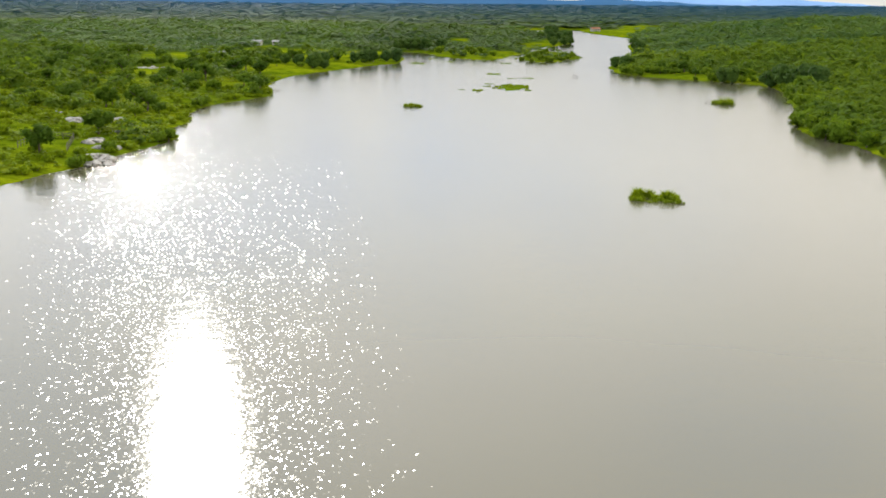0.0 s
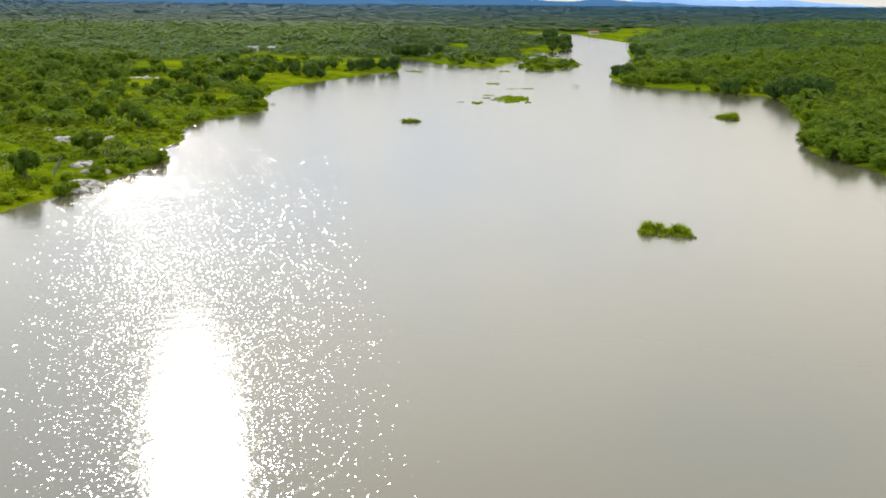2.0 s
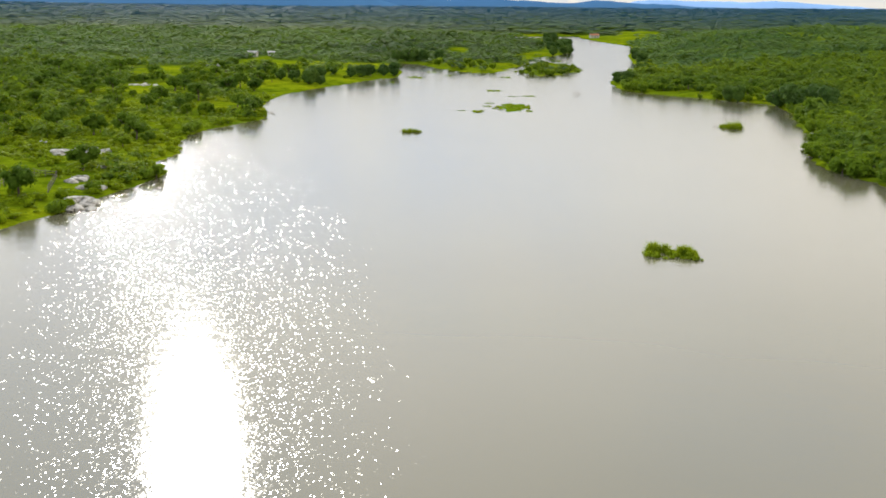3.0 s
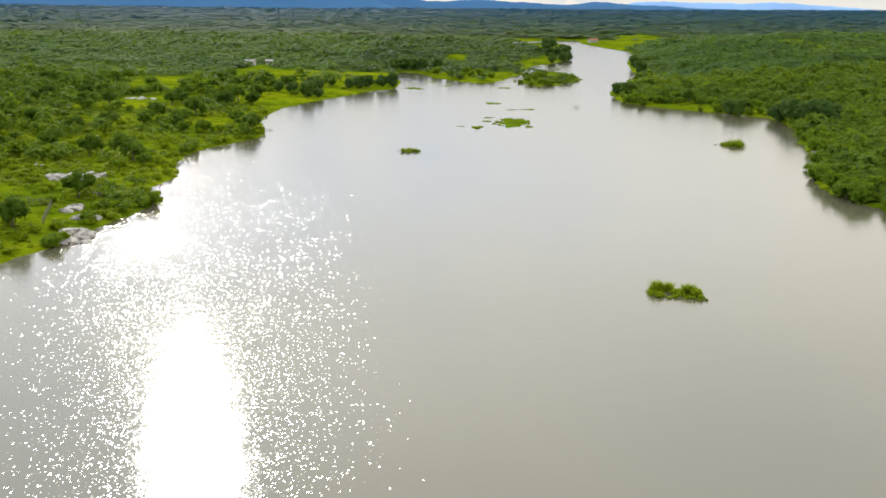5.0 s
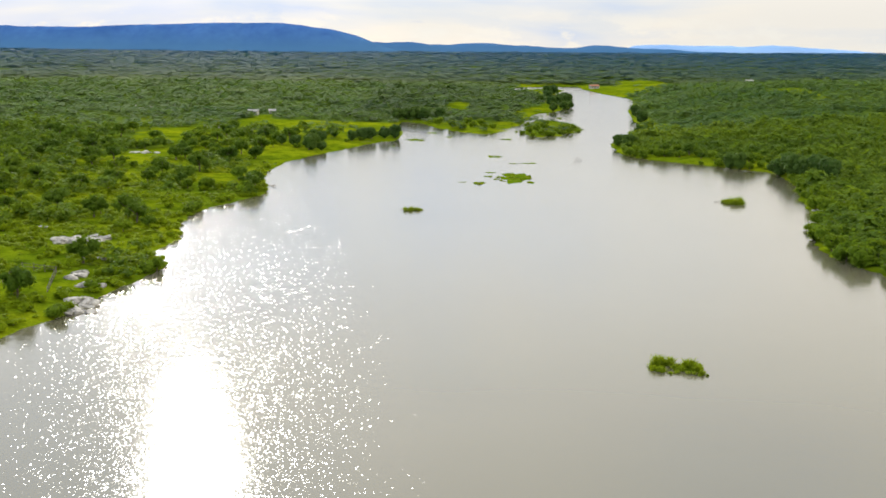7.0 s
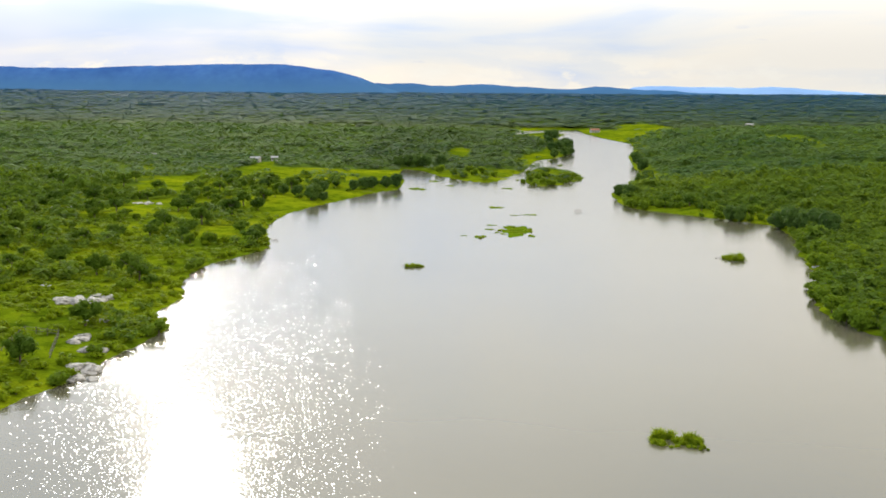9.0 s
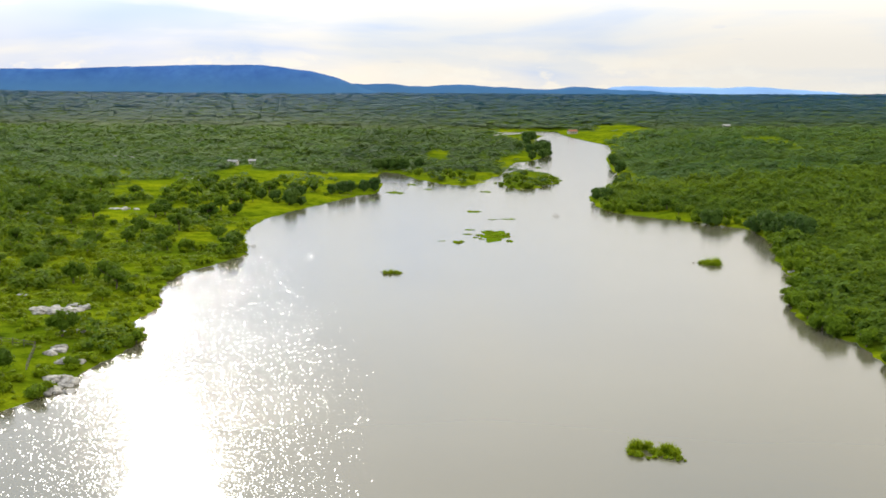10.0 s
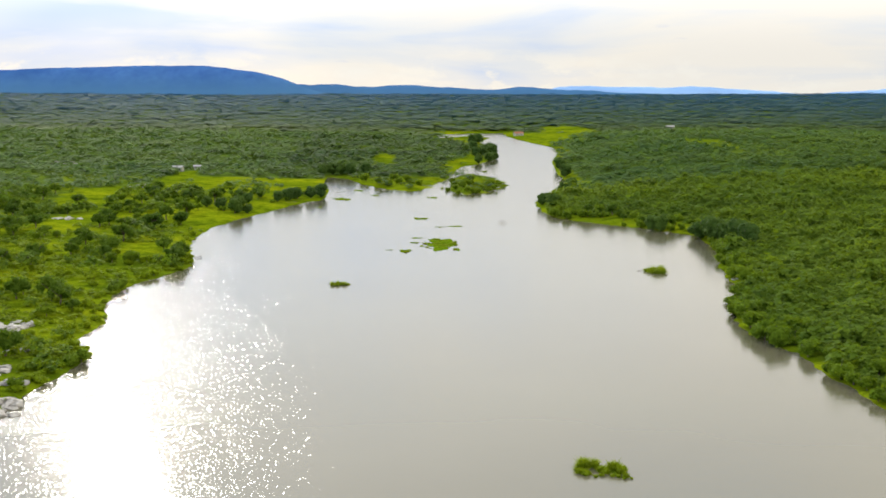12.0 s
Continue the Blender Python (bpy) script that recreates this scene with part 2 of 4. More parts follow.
DARK_OPENING = plain("dark_painted_wood", (0.05, 0.045, 0.04), 0.7, 0.3, 3.0)
POST = plain("weathered_post_wood", (0.12, 0.11, 0.08), 0.9, 0.3, 6.0)
DEADWOOD = plain("bleached_dead_wood", (0.30, 0.26, 0.22), 0.9, 0.3, 6.0)


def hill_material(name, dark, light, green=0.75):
    """Distant wooded ridges, a backdrop some kilometres off: haze painted as blue colour and glow."""
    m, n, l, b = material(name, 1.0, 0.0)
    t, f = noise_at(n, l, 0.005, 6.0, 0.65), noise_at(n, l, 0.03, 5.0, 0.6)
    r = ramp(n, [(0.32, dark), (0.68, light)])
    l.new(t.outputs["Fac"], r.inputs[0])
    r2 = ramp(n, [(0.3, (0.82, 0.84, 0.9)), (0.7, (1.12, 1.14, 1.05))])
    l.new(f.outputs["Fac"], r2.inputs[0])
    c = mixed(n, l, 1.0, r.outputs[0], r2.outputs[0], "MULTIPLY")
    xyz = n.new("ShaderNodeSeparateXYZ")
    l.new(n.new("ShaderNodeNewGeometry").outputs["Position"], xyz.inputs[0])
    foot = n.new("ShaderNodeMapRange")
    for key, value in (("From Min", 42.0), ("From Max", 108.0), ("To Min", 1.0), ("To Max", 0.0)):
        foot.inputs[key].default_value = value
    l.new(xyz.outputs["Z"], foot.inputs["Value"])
    c = mixed(n, l, foot.outputs[0], c, tuple(a * k for a, k in zip(light, (0.95, 0.98, green))))   # teal tint at the foot imitates the haze lying there
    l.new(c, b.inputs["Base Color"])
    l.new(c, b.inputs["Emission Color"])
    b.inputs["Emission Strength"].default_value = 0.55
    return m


HILLS = hill_material("haze_blue_hills", (0.024, 0.068, 0.200), (0.043, 0.106, 0.262))
PALE_HILLS = hill_material("haze_pale_hills", (0.16, 0.27, 0.47), (0.20, 0.32, 0.52), 1.0)

# ---- the lie of the land ----
# bank lines of the flooded river, walked upstream, in metres (x, y)
LEFT_BANK = [(-72.2, 205.1), (-70.1, 212), (-67.2, 219.1), (-66, 229.5), (-64.8, 243.5), (-63.4, 256.6), (-61.5, 266.9), (-64.5, 275.4), (-68.6, 283.7), (-68, 298), (-67.7, 309.7), (-72, 326.6), (-73.7, 338.7), (-73.2, 354), (-69.4, 371), (-64.5, 385.9), (-61.8, 399.2), (-63.8, 417.5), (-70.3, 449.2), (-71.6, 470.9), (-70.7, 501.4), (-63.8, 536.7), (-54.5, 563.6), (-45.9, 599.2), (-40, 616), (-33, 626), (-32, 681), (-38, 737), (-38, 788), (-25, 768), (-15, 726), (-2, 693), (13, 678), (23, 699), (28, 730), (28, 676), (39, 658), (50, 662), (60, 691), (69, 721), (69, 758), (63, 794), (52, 814), (45, 849), (51, 889), (63, 911), (83, 982), (93, 1074), (95, 1182), (94, 1286), (112, 1397), (101, 1465), (87, 1444), (58, 1387), (50, 1437), (67, 1515)]
RIGHT_BANK = [(142, 1551), (135, 1436), (142, 1295), (154, 1169), (146, 1082), (123, 948), (109, 815), (105, 725), (95, 690), (81, 654), (70, 613), (68.6, 555.2), (74.1, 533.2), (85.7, 517.9), (96.7, 503.4), (107, 489.8), (113.4, 480.4), (115.4, 471.2), (111.3, 432), (106.3, 409.7), (101.2, 387.1), (98.7, 365.9), (96.1, 349.9), (88.2, 330.5), (83.9, 313.2), (82.5, 297.9), (79.7, 279.4), (82.1, 285.2), (84.5, 268.8), (85.3, 253.7), (84.6, 239.4), (85.3, 227.4), (86, 221.9)]
SHORE = np.array([(-95, -60), (-82, 120), *LEFT_BANK, *RIGHT_BANK, (95, 120), (120, -60)], float)


def shore_distance(px, py):
    """Metres from the bank line: positive on land, negative in the water."""
    px, py = np.asarray(px, float), np.asarray(py, float)
    best = np.full(px.shape, 1e18)
    inside = np.zeros(px.shape, bool)
    for (ax, ay), (bx, by) in zip(SHORE, np.roll(SHORE, -1, axis=0)):
        dx, dy = bx - ax, by - ay
        t = np.clip(((px - ax) * dx + (py - ay) * dy) / (dx * dx + dy * dy), 0, 1)
        best = np.minimum(best, (px - ax - t * dx) ** 2 + (py - ay - t * dy) ** 2)
        if ay != by:
            inside ^= ((ay > py) != (by > py)) & (px < dx * (py - ay) / (by - ay) + ax)
    return np.where(inside, -1, 1) * np.sqrt(best)


def wobble(x, y, size, seed):
    """Smooth unevenness between -1 and 1, from a few crossed waves."""
    rng = np.random.RandomState(seed)
    out = 0
    for k in range(5):
        a, p, f = rng.uniform(0, math.tau), rng.uniform(0, math.tau), rng.uniform(0.6, 1.7) * math.tau / size
        out = out + np.sin((x * math.cos(a) + y * math.sin(a)) * f + p)
    return out / 3.2


def land(x, y):
    """Height of the ground."""
    x, y = np.asarray(x, float), np.asarray(y, float)
    d = shore_distance(x, y)
    d = d + 0.9 * wobble(x, y, 11.0, 3) + 0.5 * wobble(x, y, 4.5, 4)
    bank = np.where(d < 0, np.maximum(d * 0.22, -1.6), 0.9 * (1 - np.exp(-np.maximum(d, 0) / 4.0)))
    inland = np.clip(d / 220.0, 0, 1)
    z = bank + inland * (4.0 + 1.5 * wobble(x, y, 140.0, 5))
    # the wooded rise behind the right bank, and the slow climb of the plain
    z = z + np.clip(d / 60, 0, 1) * 17.0 * np.exp(-(((x - 275) / 150) ** 2 + ((y - 860) / 330) ** 2))
    z = z + np.clip((y - 1500) / 3000, 0, 1) * 26.0 + np.clip((np.abs(x) - 700) / 3000, 0, 1) * 18
    # pools and runnels that part the flooded spit
    spit = np.clip(1 - (((x - 48) / 34) ** 2 + ((y - 735) / 90) ** 2), 0, 1)
    z = z - np.minimum(spit * 4, 1) * 4.0 * np.clip(wobble(x, y * 0.4, 16.0, 71) - 0.02, 0, 1)
    # the channel that cuts the islet off
    for (ax, ay), (bx, by) in (((29, 685), (33, 740)), ((33, 740), (42, 800)), ((42, 800), (52, 850))):
        t = np.clip(((x - ax) * (bx - ax) + (y - ay) * (by - ay)) / ((bx - ax) ** 2 + (by - ay) ** 2), 0, 1)
        far = np.hypot(x - ax - t * (bx - ax), y - ay - t * (by - ay))
        z = z - 3.0 * np.clip(1 - far / 5.5, 0, 1)
    return z


def mesh_object(name, verts, faces, mat, parent=None, smooth=False):
    me = bpy.data.meshes.new(name)
    verts, faces = np.asarray(verts, np.float32), np.asarray(faces, np.int32)
    me.vertices.add(len(verts)); me.vertices.foreach_set("co", verts.ravel())
    k = faces.shape[1]
    me.loops.add(faces.size); me.loops.foreach_set("vertex_index", faces.ravel())
    me.polygons.add(len(faces)); me.polygons.foreach_set("loop_start", np.arange(0, faces.size, k, dtype=np.int32))
    me.polygons.foreach_set("use_smooth", np.full(len(faces), smooth))
    me.update(calc_edges=True)
    me.materials.append(mat)
    ob = new(name, me)
    ob.parent = parent
    return ob


def part(name, bm, mat, parent, label=""):
    me = bpy.data.meshes.new(name)
    bm.to_mesh(me); bm.free()
    me.materials.append(mat)
    ob = new(name, me)
    ob.parent = parent
    return tagged(ob, label)


def grid(xs_of_row, ys):
    rows = [np.stack([x, np.full(len(x), y)], 1) for x, y in zip(xs_of_row, ys)]
    pts = np.concatenate(rows)
    w, h = len(rows[0]), len(rows)
    i = np.arange(w * h).reshape(h, w)
    f = np.stack([i[:-1, :-1], i[:-1, 1:], i[1:, 1:], i[1:, :-1]], -1).reshape(-1, 4)
    return pts, f


CLEARINGS = [(170, 1360, 36, 150), (221, 1525, 38, 160), (223, 897, 9, 104.18), (-144, 623, 13, 55.0663), (-120, 713, 9, 57.0502), (-123, 745, 8, 63.1527), (-3, 930, 9, 86.363), (-127, 509, 11, 43.546), (-82, 242, 9, 9), (95, 494, 28, 41.5756), (-61, 548, 30, 56.1336), (-74, 428, 16, 28), (-86, 288, 7, 8), (-75, 249, 3, 9), (-70, 242, 4, 6), (-67, 230, 4, 6), (-67, 222, 4, 4)]


def open_ground(x, y):
    """True in the fields and clearings."""
    edge = 0.45 * wobble(x, y, 17.0, 15)
    out = np.zeros(np.shape(x), bool)
    for cx, cy, rx, ry in CLEARINGS:
        out |= ((x - cx) / rx) ** 2 + ((y - cy) / ry) ** 2 < 1 + edge
    return out


def density(x, y, d):
    """Share of the ground under trees."""
    right = x > 0.09 * y + 20
    pasture = (~right) & (d < 150) & (y < 760)
    k = np.where(pasture, 0.02 + 0.54 * np.clip((d - 38) / 80, 0, 1) + 0.30 * np.clip(wobble(x, y, 60, 33), -1, 1), 0.93 + 0.2 * wobble(x, y, 160, 34))
    k = np.where(right & (d < 9) & (y > 455), 0.22, k)
    k = np.where((~right) & (y > 860) & (x > 0) & (d < 22), 0.12, k)
    k = np.where((x > -30) & (x < 85) & (y > 600) & (y < 840) & ~right & (d < 16), 0.30, k)
    k = np.where((y > 1230) & (y < 1660) & (x > 15) & (x < 150) & ~right & (d < 45), 0.03, k)   # bare flats round the far arm
    return k


ys = [-3000, -1500, -700, -300, -150, -60, 0, 60, 120, 160, 190]
y = 200.0
while y < 4880:
    ys.append(y)
    y += 1.4 + max(0, y - 300) * 0.0078
ys.append(4900)
u = np.linspace(-1, 1, 281)
rows = []
for yy in ys:
    reach = 95 + 0.40 * max(yy, 0)
    inner = u * reach
    step = np.array([60, 200, 600, 1400, 2600.0])
    rows.append(np.concatenate([-(reach + step)[::-1], inner, reach + step]))
pts, faces = grid(rows, ys)
ground = mesh_object("ground", np.column_stack([pts, land(pts[:, 0], pts[:, 1])]), faces, GRASS, smooth=True)
d = shore_distance(pts[:, 0], pts[:, 1])
cover_share = np.clip(density(pts[:, 0], pts[:, 1], d) * 1.5 - 0.35, 0, 1) * np.clip((d - 1.5) / 5, 0, 1) * ~open_ground(pts[:, 0], pts[:, 1])
ground.data.attributes.new("undergrowth", "FLOAT", "POINT").data.foreach_set("value", cover_share.astype(np.float32))
tagged(ground, "bright green wet-season pasture and scrubland along the water", "ground", kind="structure")

wx, wy = np.array([-600, 600.0]), [-3000, 1700]
pts, faces = grid([wx] * len(wy), wy)
water = mesh_object("water", np.column_stack([pts, np.zeros(len(pts))]), faces, WATER)
tagged(water, "calm grey-brown silty reservoir water with fine ripples and sun glitter", "water", kind="structure")


# ---- distant hills ----
def ridge(name, x0, x1, y, base, profile, depth, label, mat):
    n = 160
    xs = np.linspace(x0, x1, n)
    tops = np.interp((xs - x0) / (x1 - x0), [p for p, _ in profile], [h for _, h in profile])
    tops = tops + 2.2 * wobble(xs, xs * 0, 260.0, 8) + 1.0 * wobble(xs, xs * 0, 70.0, 9)
    v, prof = [], ((-1.0, 0.0), (-0.55, 0.35), (-0.25, 0.75), (0.0, 1.0), (0.5, 0.6), (1.0, 0.0))
    for dy, k in prof:
        v += [(x, y + dy * depth + 14 * math.sin(x * 0.013 + dy * 3), base + (t - base) * k * (1 if k in (0, 1) else 1 + 0.16 * math.sin(x * 0.021 + 2 * math.sin(x * 0.006)) + 0.07 * math.sin(x * 0.067))) for x, t in zip(xs, tops)]
    i = np.arange(n * len(prof)).reshape(len(prof), n)
    f = np.stack([i[:-1, :-1], i[:-1, 1:], i[1:, 1:], i[1:, :-1]], -1).reshape(-1, 4)
    return tagged(mesh_object(name, v, f, mat, smooth=True), label, "hill", kind="structure")


ridge("hill_range", -3036, -92, 4450, 10, [(0.000, 43), (0.242, 92), (0.413, 112), (0.482, 115), (0.564, 111), (0.653, 122), (0.755, 130), (0.809, 131), (0.843, 122), (0.877, 107), (0.905, 86), (0.932, 58), (0.959, 31), (1.000, 20)], 200, "long wooded table hill on the horizon, tinted haze-blue", HILLS)
ridge("far_ridge", -521, 1044, 4700, 10, [(0.000, 41), (0.122, 69), (0.217, 68), (0.250, 60), (0.325, 63), (0.392, 66), (0.460, 62), (0.534, 51), (0.582, 51), (0.649, 60), (0.730, 55), (0.865, 42), (1.000, 35)], 120, "low ridge on the horizon, tinted haze-blue", HILLS)
ridge("pale_ridge", 423, 3027, 4850, 10, [(0.000, 47), (0.079, 53), (0.092, 64), (0.150, 63), (0.251, 60), (0.292, 65), (0.334, 57), (0.393, 50), (0.435, 42), (0.475, 34), (0.584, 57), (0.750, 82), (1.000, 54)], 80, "faint ridge on the horizon, tinted pale haze-blue", PALE_HILLS)
ridge("low_hill", 1187, 2873, 4600, 10, [(0.000, 16), (0.073, 25), (0.146, 34), (0.229, 33), (0.390, 41), (0.634, 35), (1.000, 23)], 90, "low hill on the horizon, tinted haze-blue", HILLS)


# ---- plants ----
CUBE_SPHERE = {}


def cube_sphere(fine):
    """A ball of 24 or 6 four-sided faces, for the shaded heart of a crown."""
    if fine not in CUBE_SPHERE:
        bm = bmesh.new()
        bmesh.ops.create_cube(bm, size=2)
        bmesh.ops.subdivide_edges(bm, edges=bm.edges[:], cuts=1, use_grid_fill=True) if fine else None
        for v in bm.verts:
            v.co.normalize()
        bm.verts.index_update()
        CUBE_SPHERE[fine] = (np.array([v.co[:] for v in bm.verts]), np.array([[v.index for v in f.verts] for f in bm.faces]))
        bm.free()
    return CUBE_SPHERE[fine]


def crown_arrays(rng, radius, low, high, lobes, leaves, leaf, fine=True, lobe=(0.42, 0.62), heart=0.84):
    """Leaf clumps set on several lobes, round a darker heart: vertices and four-sided faces."""
    mid, tall = (low + high) / 2, (high - low) / 2
    centres, sizes = [], []
    for k in range(lobes):
        a, r = rng.uniform(0, math.tau), radius * (1.14 - lobe[1]) * math.sqrt(rng.uniform(0.05, 1)) if k else 0.0
        s = rng.uniform(*lobe) * radius
        z = mid + tall * 0.42 * (1 - (r / radius) ** 2) * rng.uniform(-1.35, 1.0)
        centres.append((r * math.cos(a), r * math.sin(a), z)); sizes.append((s, s, min(s, tall) * rng.uniform(0.75, 1.0)))
    centres, sizes = np.array(centres), np.array(sizes)
    which = rng.randint(0, lobes, leaves)
    d = rng.normal(size=(leaves, 3)); d[:, 2] = d[:, 2] * 0.8 + 0.35
    d /= np.linalg.norm(d, axis=1)[:, None]
    p = centres[which] + d * sizes[which] * rng.uniform(0.78, 1.10, (leaves, 1))
    nrm = d * 0.55 + np.array([0, 0, 0.70]) + rng.normal(size=d.shape) * 0.33
    nrm /= np.linalg.norm(nrm, axis=1)[:, None]
    t = np.cross(nrm, rng.normal(size=d.shape)); t /= np.linalg.norm(t, axis=1)[:, None]
    b = np.cross(nrm, t)
    s = leaf * rng.uniform(0.55, 1.35, (leaves, 1))
    q = s * rng.uniform(0.6, 1.0, (leaves, 1))
    v = np.stack([p - t * s, p - b * q + nrm * s * 0.15, p + t * s, p + b * q + nrm * s * 0.1], 1).reshape(-1, 3)
    f = np.arange(leaves * 4).reshape(-1, 4)
    cv, cf = cube_sphere(fine)
    vs, fs, n0 = [v], [f], len(v)
    for c, z in zip(centres, sizes):
        vs.append(cv * z * heart * rng.uniform(0.9, 1.1, (len(cv), 1)) + c); fs.append(cf + n0); n0 += len(cv)
    v, f = np.concatenate(vs), np.concatenate(fs)
    v[:, 2] = np.maximum(v[:, 2], 0.02)
    return v, f


def canopy_arrays(rng, leaves, leaf, knobs, ruffle=1.0):
    """The sunlit top of a tree one metre in radius: small leaf sprays on a few overlapping knobs, with gaps."""
    a, q = rng.uniform(0, math.tau, knobs), 0.62 * np.sqrt(rng.uniform(0, 1, knobs))
    c = np.column_stack([q * np.cos(a), q * np.sin(a), rng.uniform(0.35, 0.85, knobs) * (1 - 0.5 * q)])
    size = rng.uniform(0.34, 0.6, knobs)
    which = rng.randint(0, knobs, leaves)
    d = rng.normal(size=(leaves, 3)); d[:, 2] = np.abs(d[:, 2]) * 0.9 - 0.15
    d /= np.linalg.norm(d, axis=1)[:, None]
    p = c[which] + d * size[which][:, None] * rng.uniform(0.55, 1.08, (leaves, 1))
    p[:, 2] = np.maximum(p[:, 2], 0.05)
    nrm = d * 0.40 * ruffle + np.array([0, 0, 0.85]) + rng.normal(size=d.shape) * 0.22 * ruffle
    nrm /= np.linalg.norm(nrm, axis=1)[:, None]
    t = np.cross(nrm, rng.normal(size=d.shape)); t /= np.linalg.norm(t, axis=1)[:, None]
    b = np.cross(nrm, t)
    s = leaf * rng.uniform(0.5, 1.4, (leaves, 1)); w = s * rng.uniform(0.55, 1.0, (leaves, 1))
    v = np.stack([p - t * s, p - b * w + nrm * s * 0.12, p + t * s, p + b * w - nrm * s * 0.12], 1).reshape(-1, 3)
    return v, np.arange(leaves * 4).reshape(-1, 4)


def tube(bm, a, b, ra, rb, sides=6):
    a, b = Vector(a), Vector(b)
    turn = (b - a).to_track_quat("Z", "Y").to_matrix()
    rings = []
    for c, r in ((a, ra), (b, rb)):
        rings.append([bm.verts.new(c + turn @ Vector((r * math.cos(k * math.tau / sides), r * math.sin(k * math.tau / sides), 0))) for k in range(sides)])
    for k in range(sides):
        bm.faces.new((rings[0][k], rings[0][(k + 1) % sides], rings[1][(k + 1) % sides], rings[1][k]))
    bm.faces.new(rings[1]); bm.faces.new(rings[0][::-1])


def make_tree(name, seed, radius, low, high, lobes, leaves, leaf, mat, label, category, group, lobe=(0.42, 0.62), heart=0.84):
    """A tree or shrub: tapered trunk with limbs, and a crown of leaf clumps."""
    rng = np.random.RandomState(seed)
    root = tagged(new(name), label, category, group)
    bm = bmesh.new()
    lean = Vector((rng.uniform(-0.25, 0.25), rng.uniform(-0.25, 0.25), 0))
    fork = lean + Vector((0, 0, low + (high - low) * 0.25))
    thick = 0.035 * high
    tube(bm, (0, 0, -0.4), fork * 0.5, thick * 1.3, thick)
    tube(bm, fork * 0.5, fork, thick, thick * 0.75)
    for k in range(4):
        a = k * math.tau / 4 + rng.uniform(-0.5, 0.5)
        tube(bm, fork - Vector((0, 0, 0.1 * k)), (math.cos(a) * radius * 0.6, math.sin(a) * radius * 0.6, low + (high - low) * rng.uniform(0.5, 0.7)), thick * 0.6, thick * 0.2, 5)
    tube(bm, fork, (0, 0, high * 0.85), thick * 0.6, thick * 0.2, 5)
    part("trunk", bm, BARK, root)
    v, f = crown_arrays(rng, radius, low, high, lobes, leaves, leaf, True, lobe, heart)
    mesh_object("crown", v, f, mat, root)
    return root


TEMPLATES = {}


def plant(kind, x, y, size=1.0, turn=0.0, label=""):
    """Set a copy of a tree kind on the ground."""
    first, used = TEMPLATES[kind]
    m = pose(x, y, float(land(x, y)) - 0.05, 0, 0, turn)
    if not used:
        TEMPLATES[kind] = (first, True)
        first.matrix_basis, ob = m, first
    else:
        ob = copy_thing(first, m)
    ob.scale = (size, size, size * random.uniform(0.88, 1.12))
    return tagged(ob, label)


for k in range(3):
    TEMPLATES[f"tree{k}"] = (make_tree("broadleaf_tree", 11 + k, 3.5, 0.7, 6.0, 15, 620, 0.30, LEAF_DARK, "dark green broadleaf tree with loose crown standing in pasture", "tree", "pasture trees", (0.24, 0.44), 0.70), False)
    TEMPLATES[f"light{k}"] = (make_tree("scrub_tree", 31 + k, 2.9, 0.3, 4.4, 13, 460, 0.28, LEAF_MID, "open-crowned green scrub tree standing in grass", "tree", "scrub trees", (0.24, 0.46), 0.68), False)
    TEMPLATES[f"shrub{k}"] = (make_tree("shrub", 51 + k, 1.9, 0.05, 1.8, 9, 240, 0.22, LEAF_BRIGHT, "low bright green shrub growing near the water", "shrub", "bank shrubs", (0.26, 0.5), 0.72), False)
    TEMPLATES[f"round{k}"] = (make_tree("bank_tree", 71 + k, 3.4, 0.2, 6.2, 11, 620, 0.32, LEAF_ROUND, "large dense dark green tree overhanging the bank", "tree", "bank trees"), False)
    TEMPLATES[f"bush{k}"] = (make_tree("bank_bush", 91 + k, 2.8, 0.05, 3.8, 12, 460, 0.27, LEAF_MID, "rounded dense green bush at the water's edge", "bush", "bank bushes", (0.28, 0.54), 0.76), False)

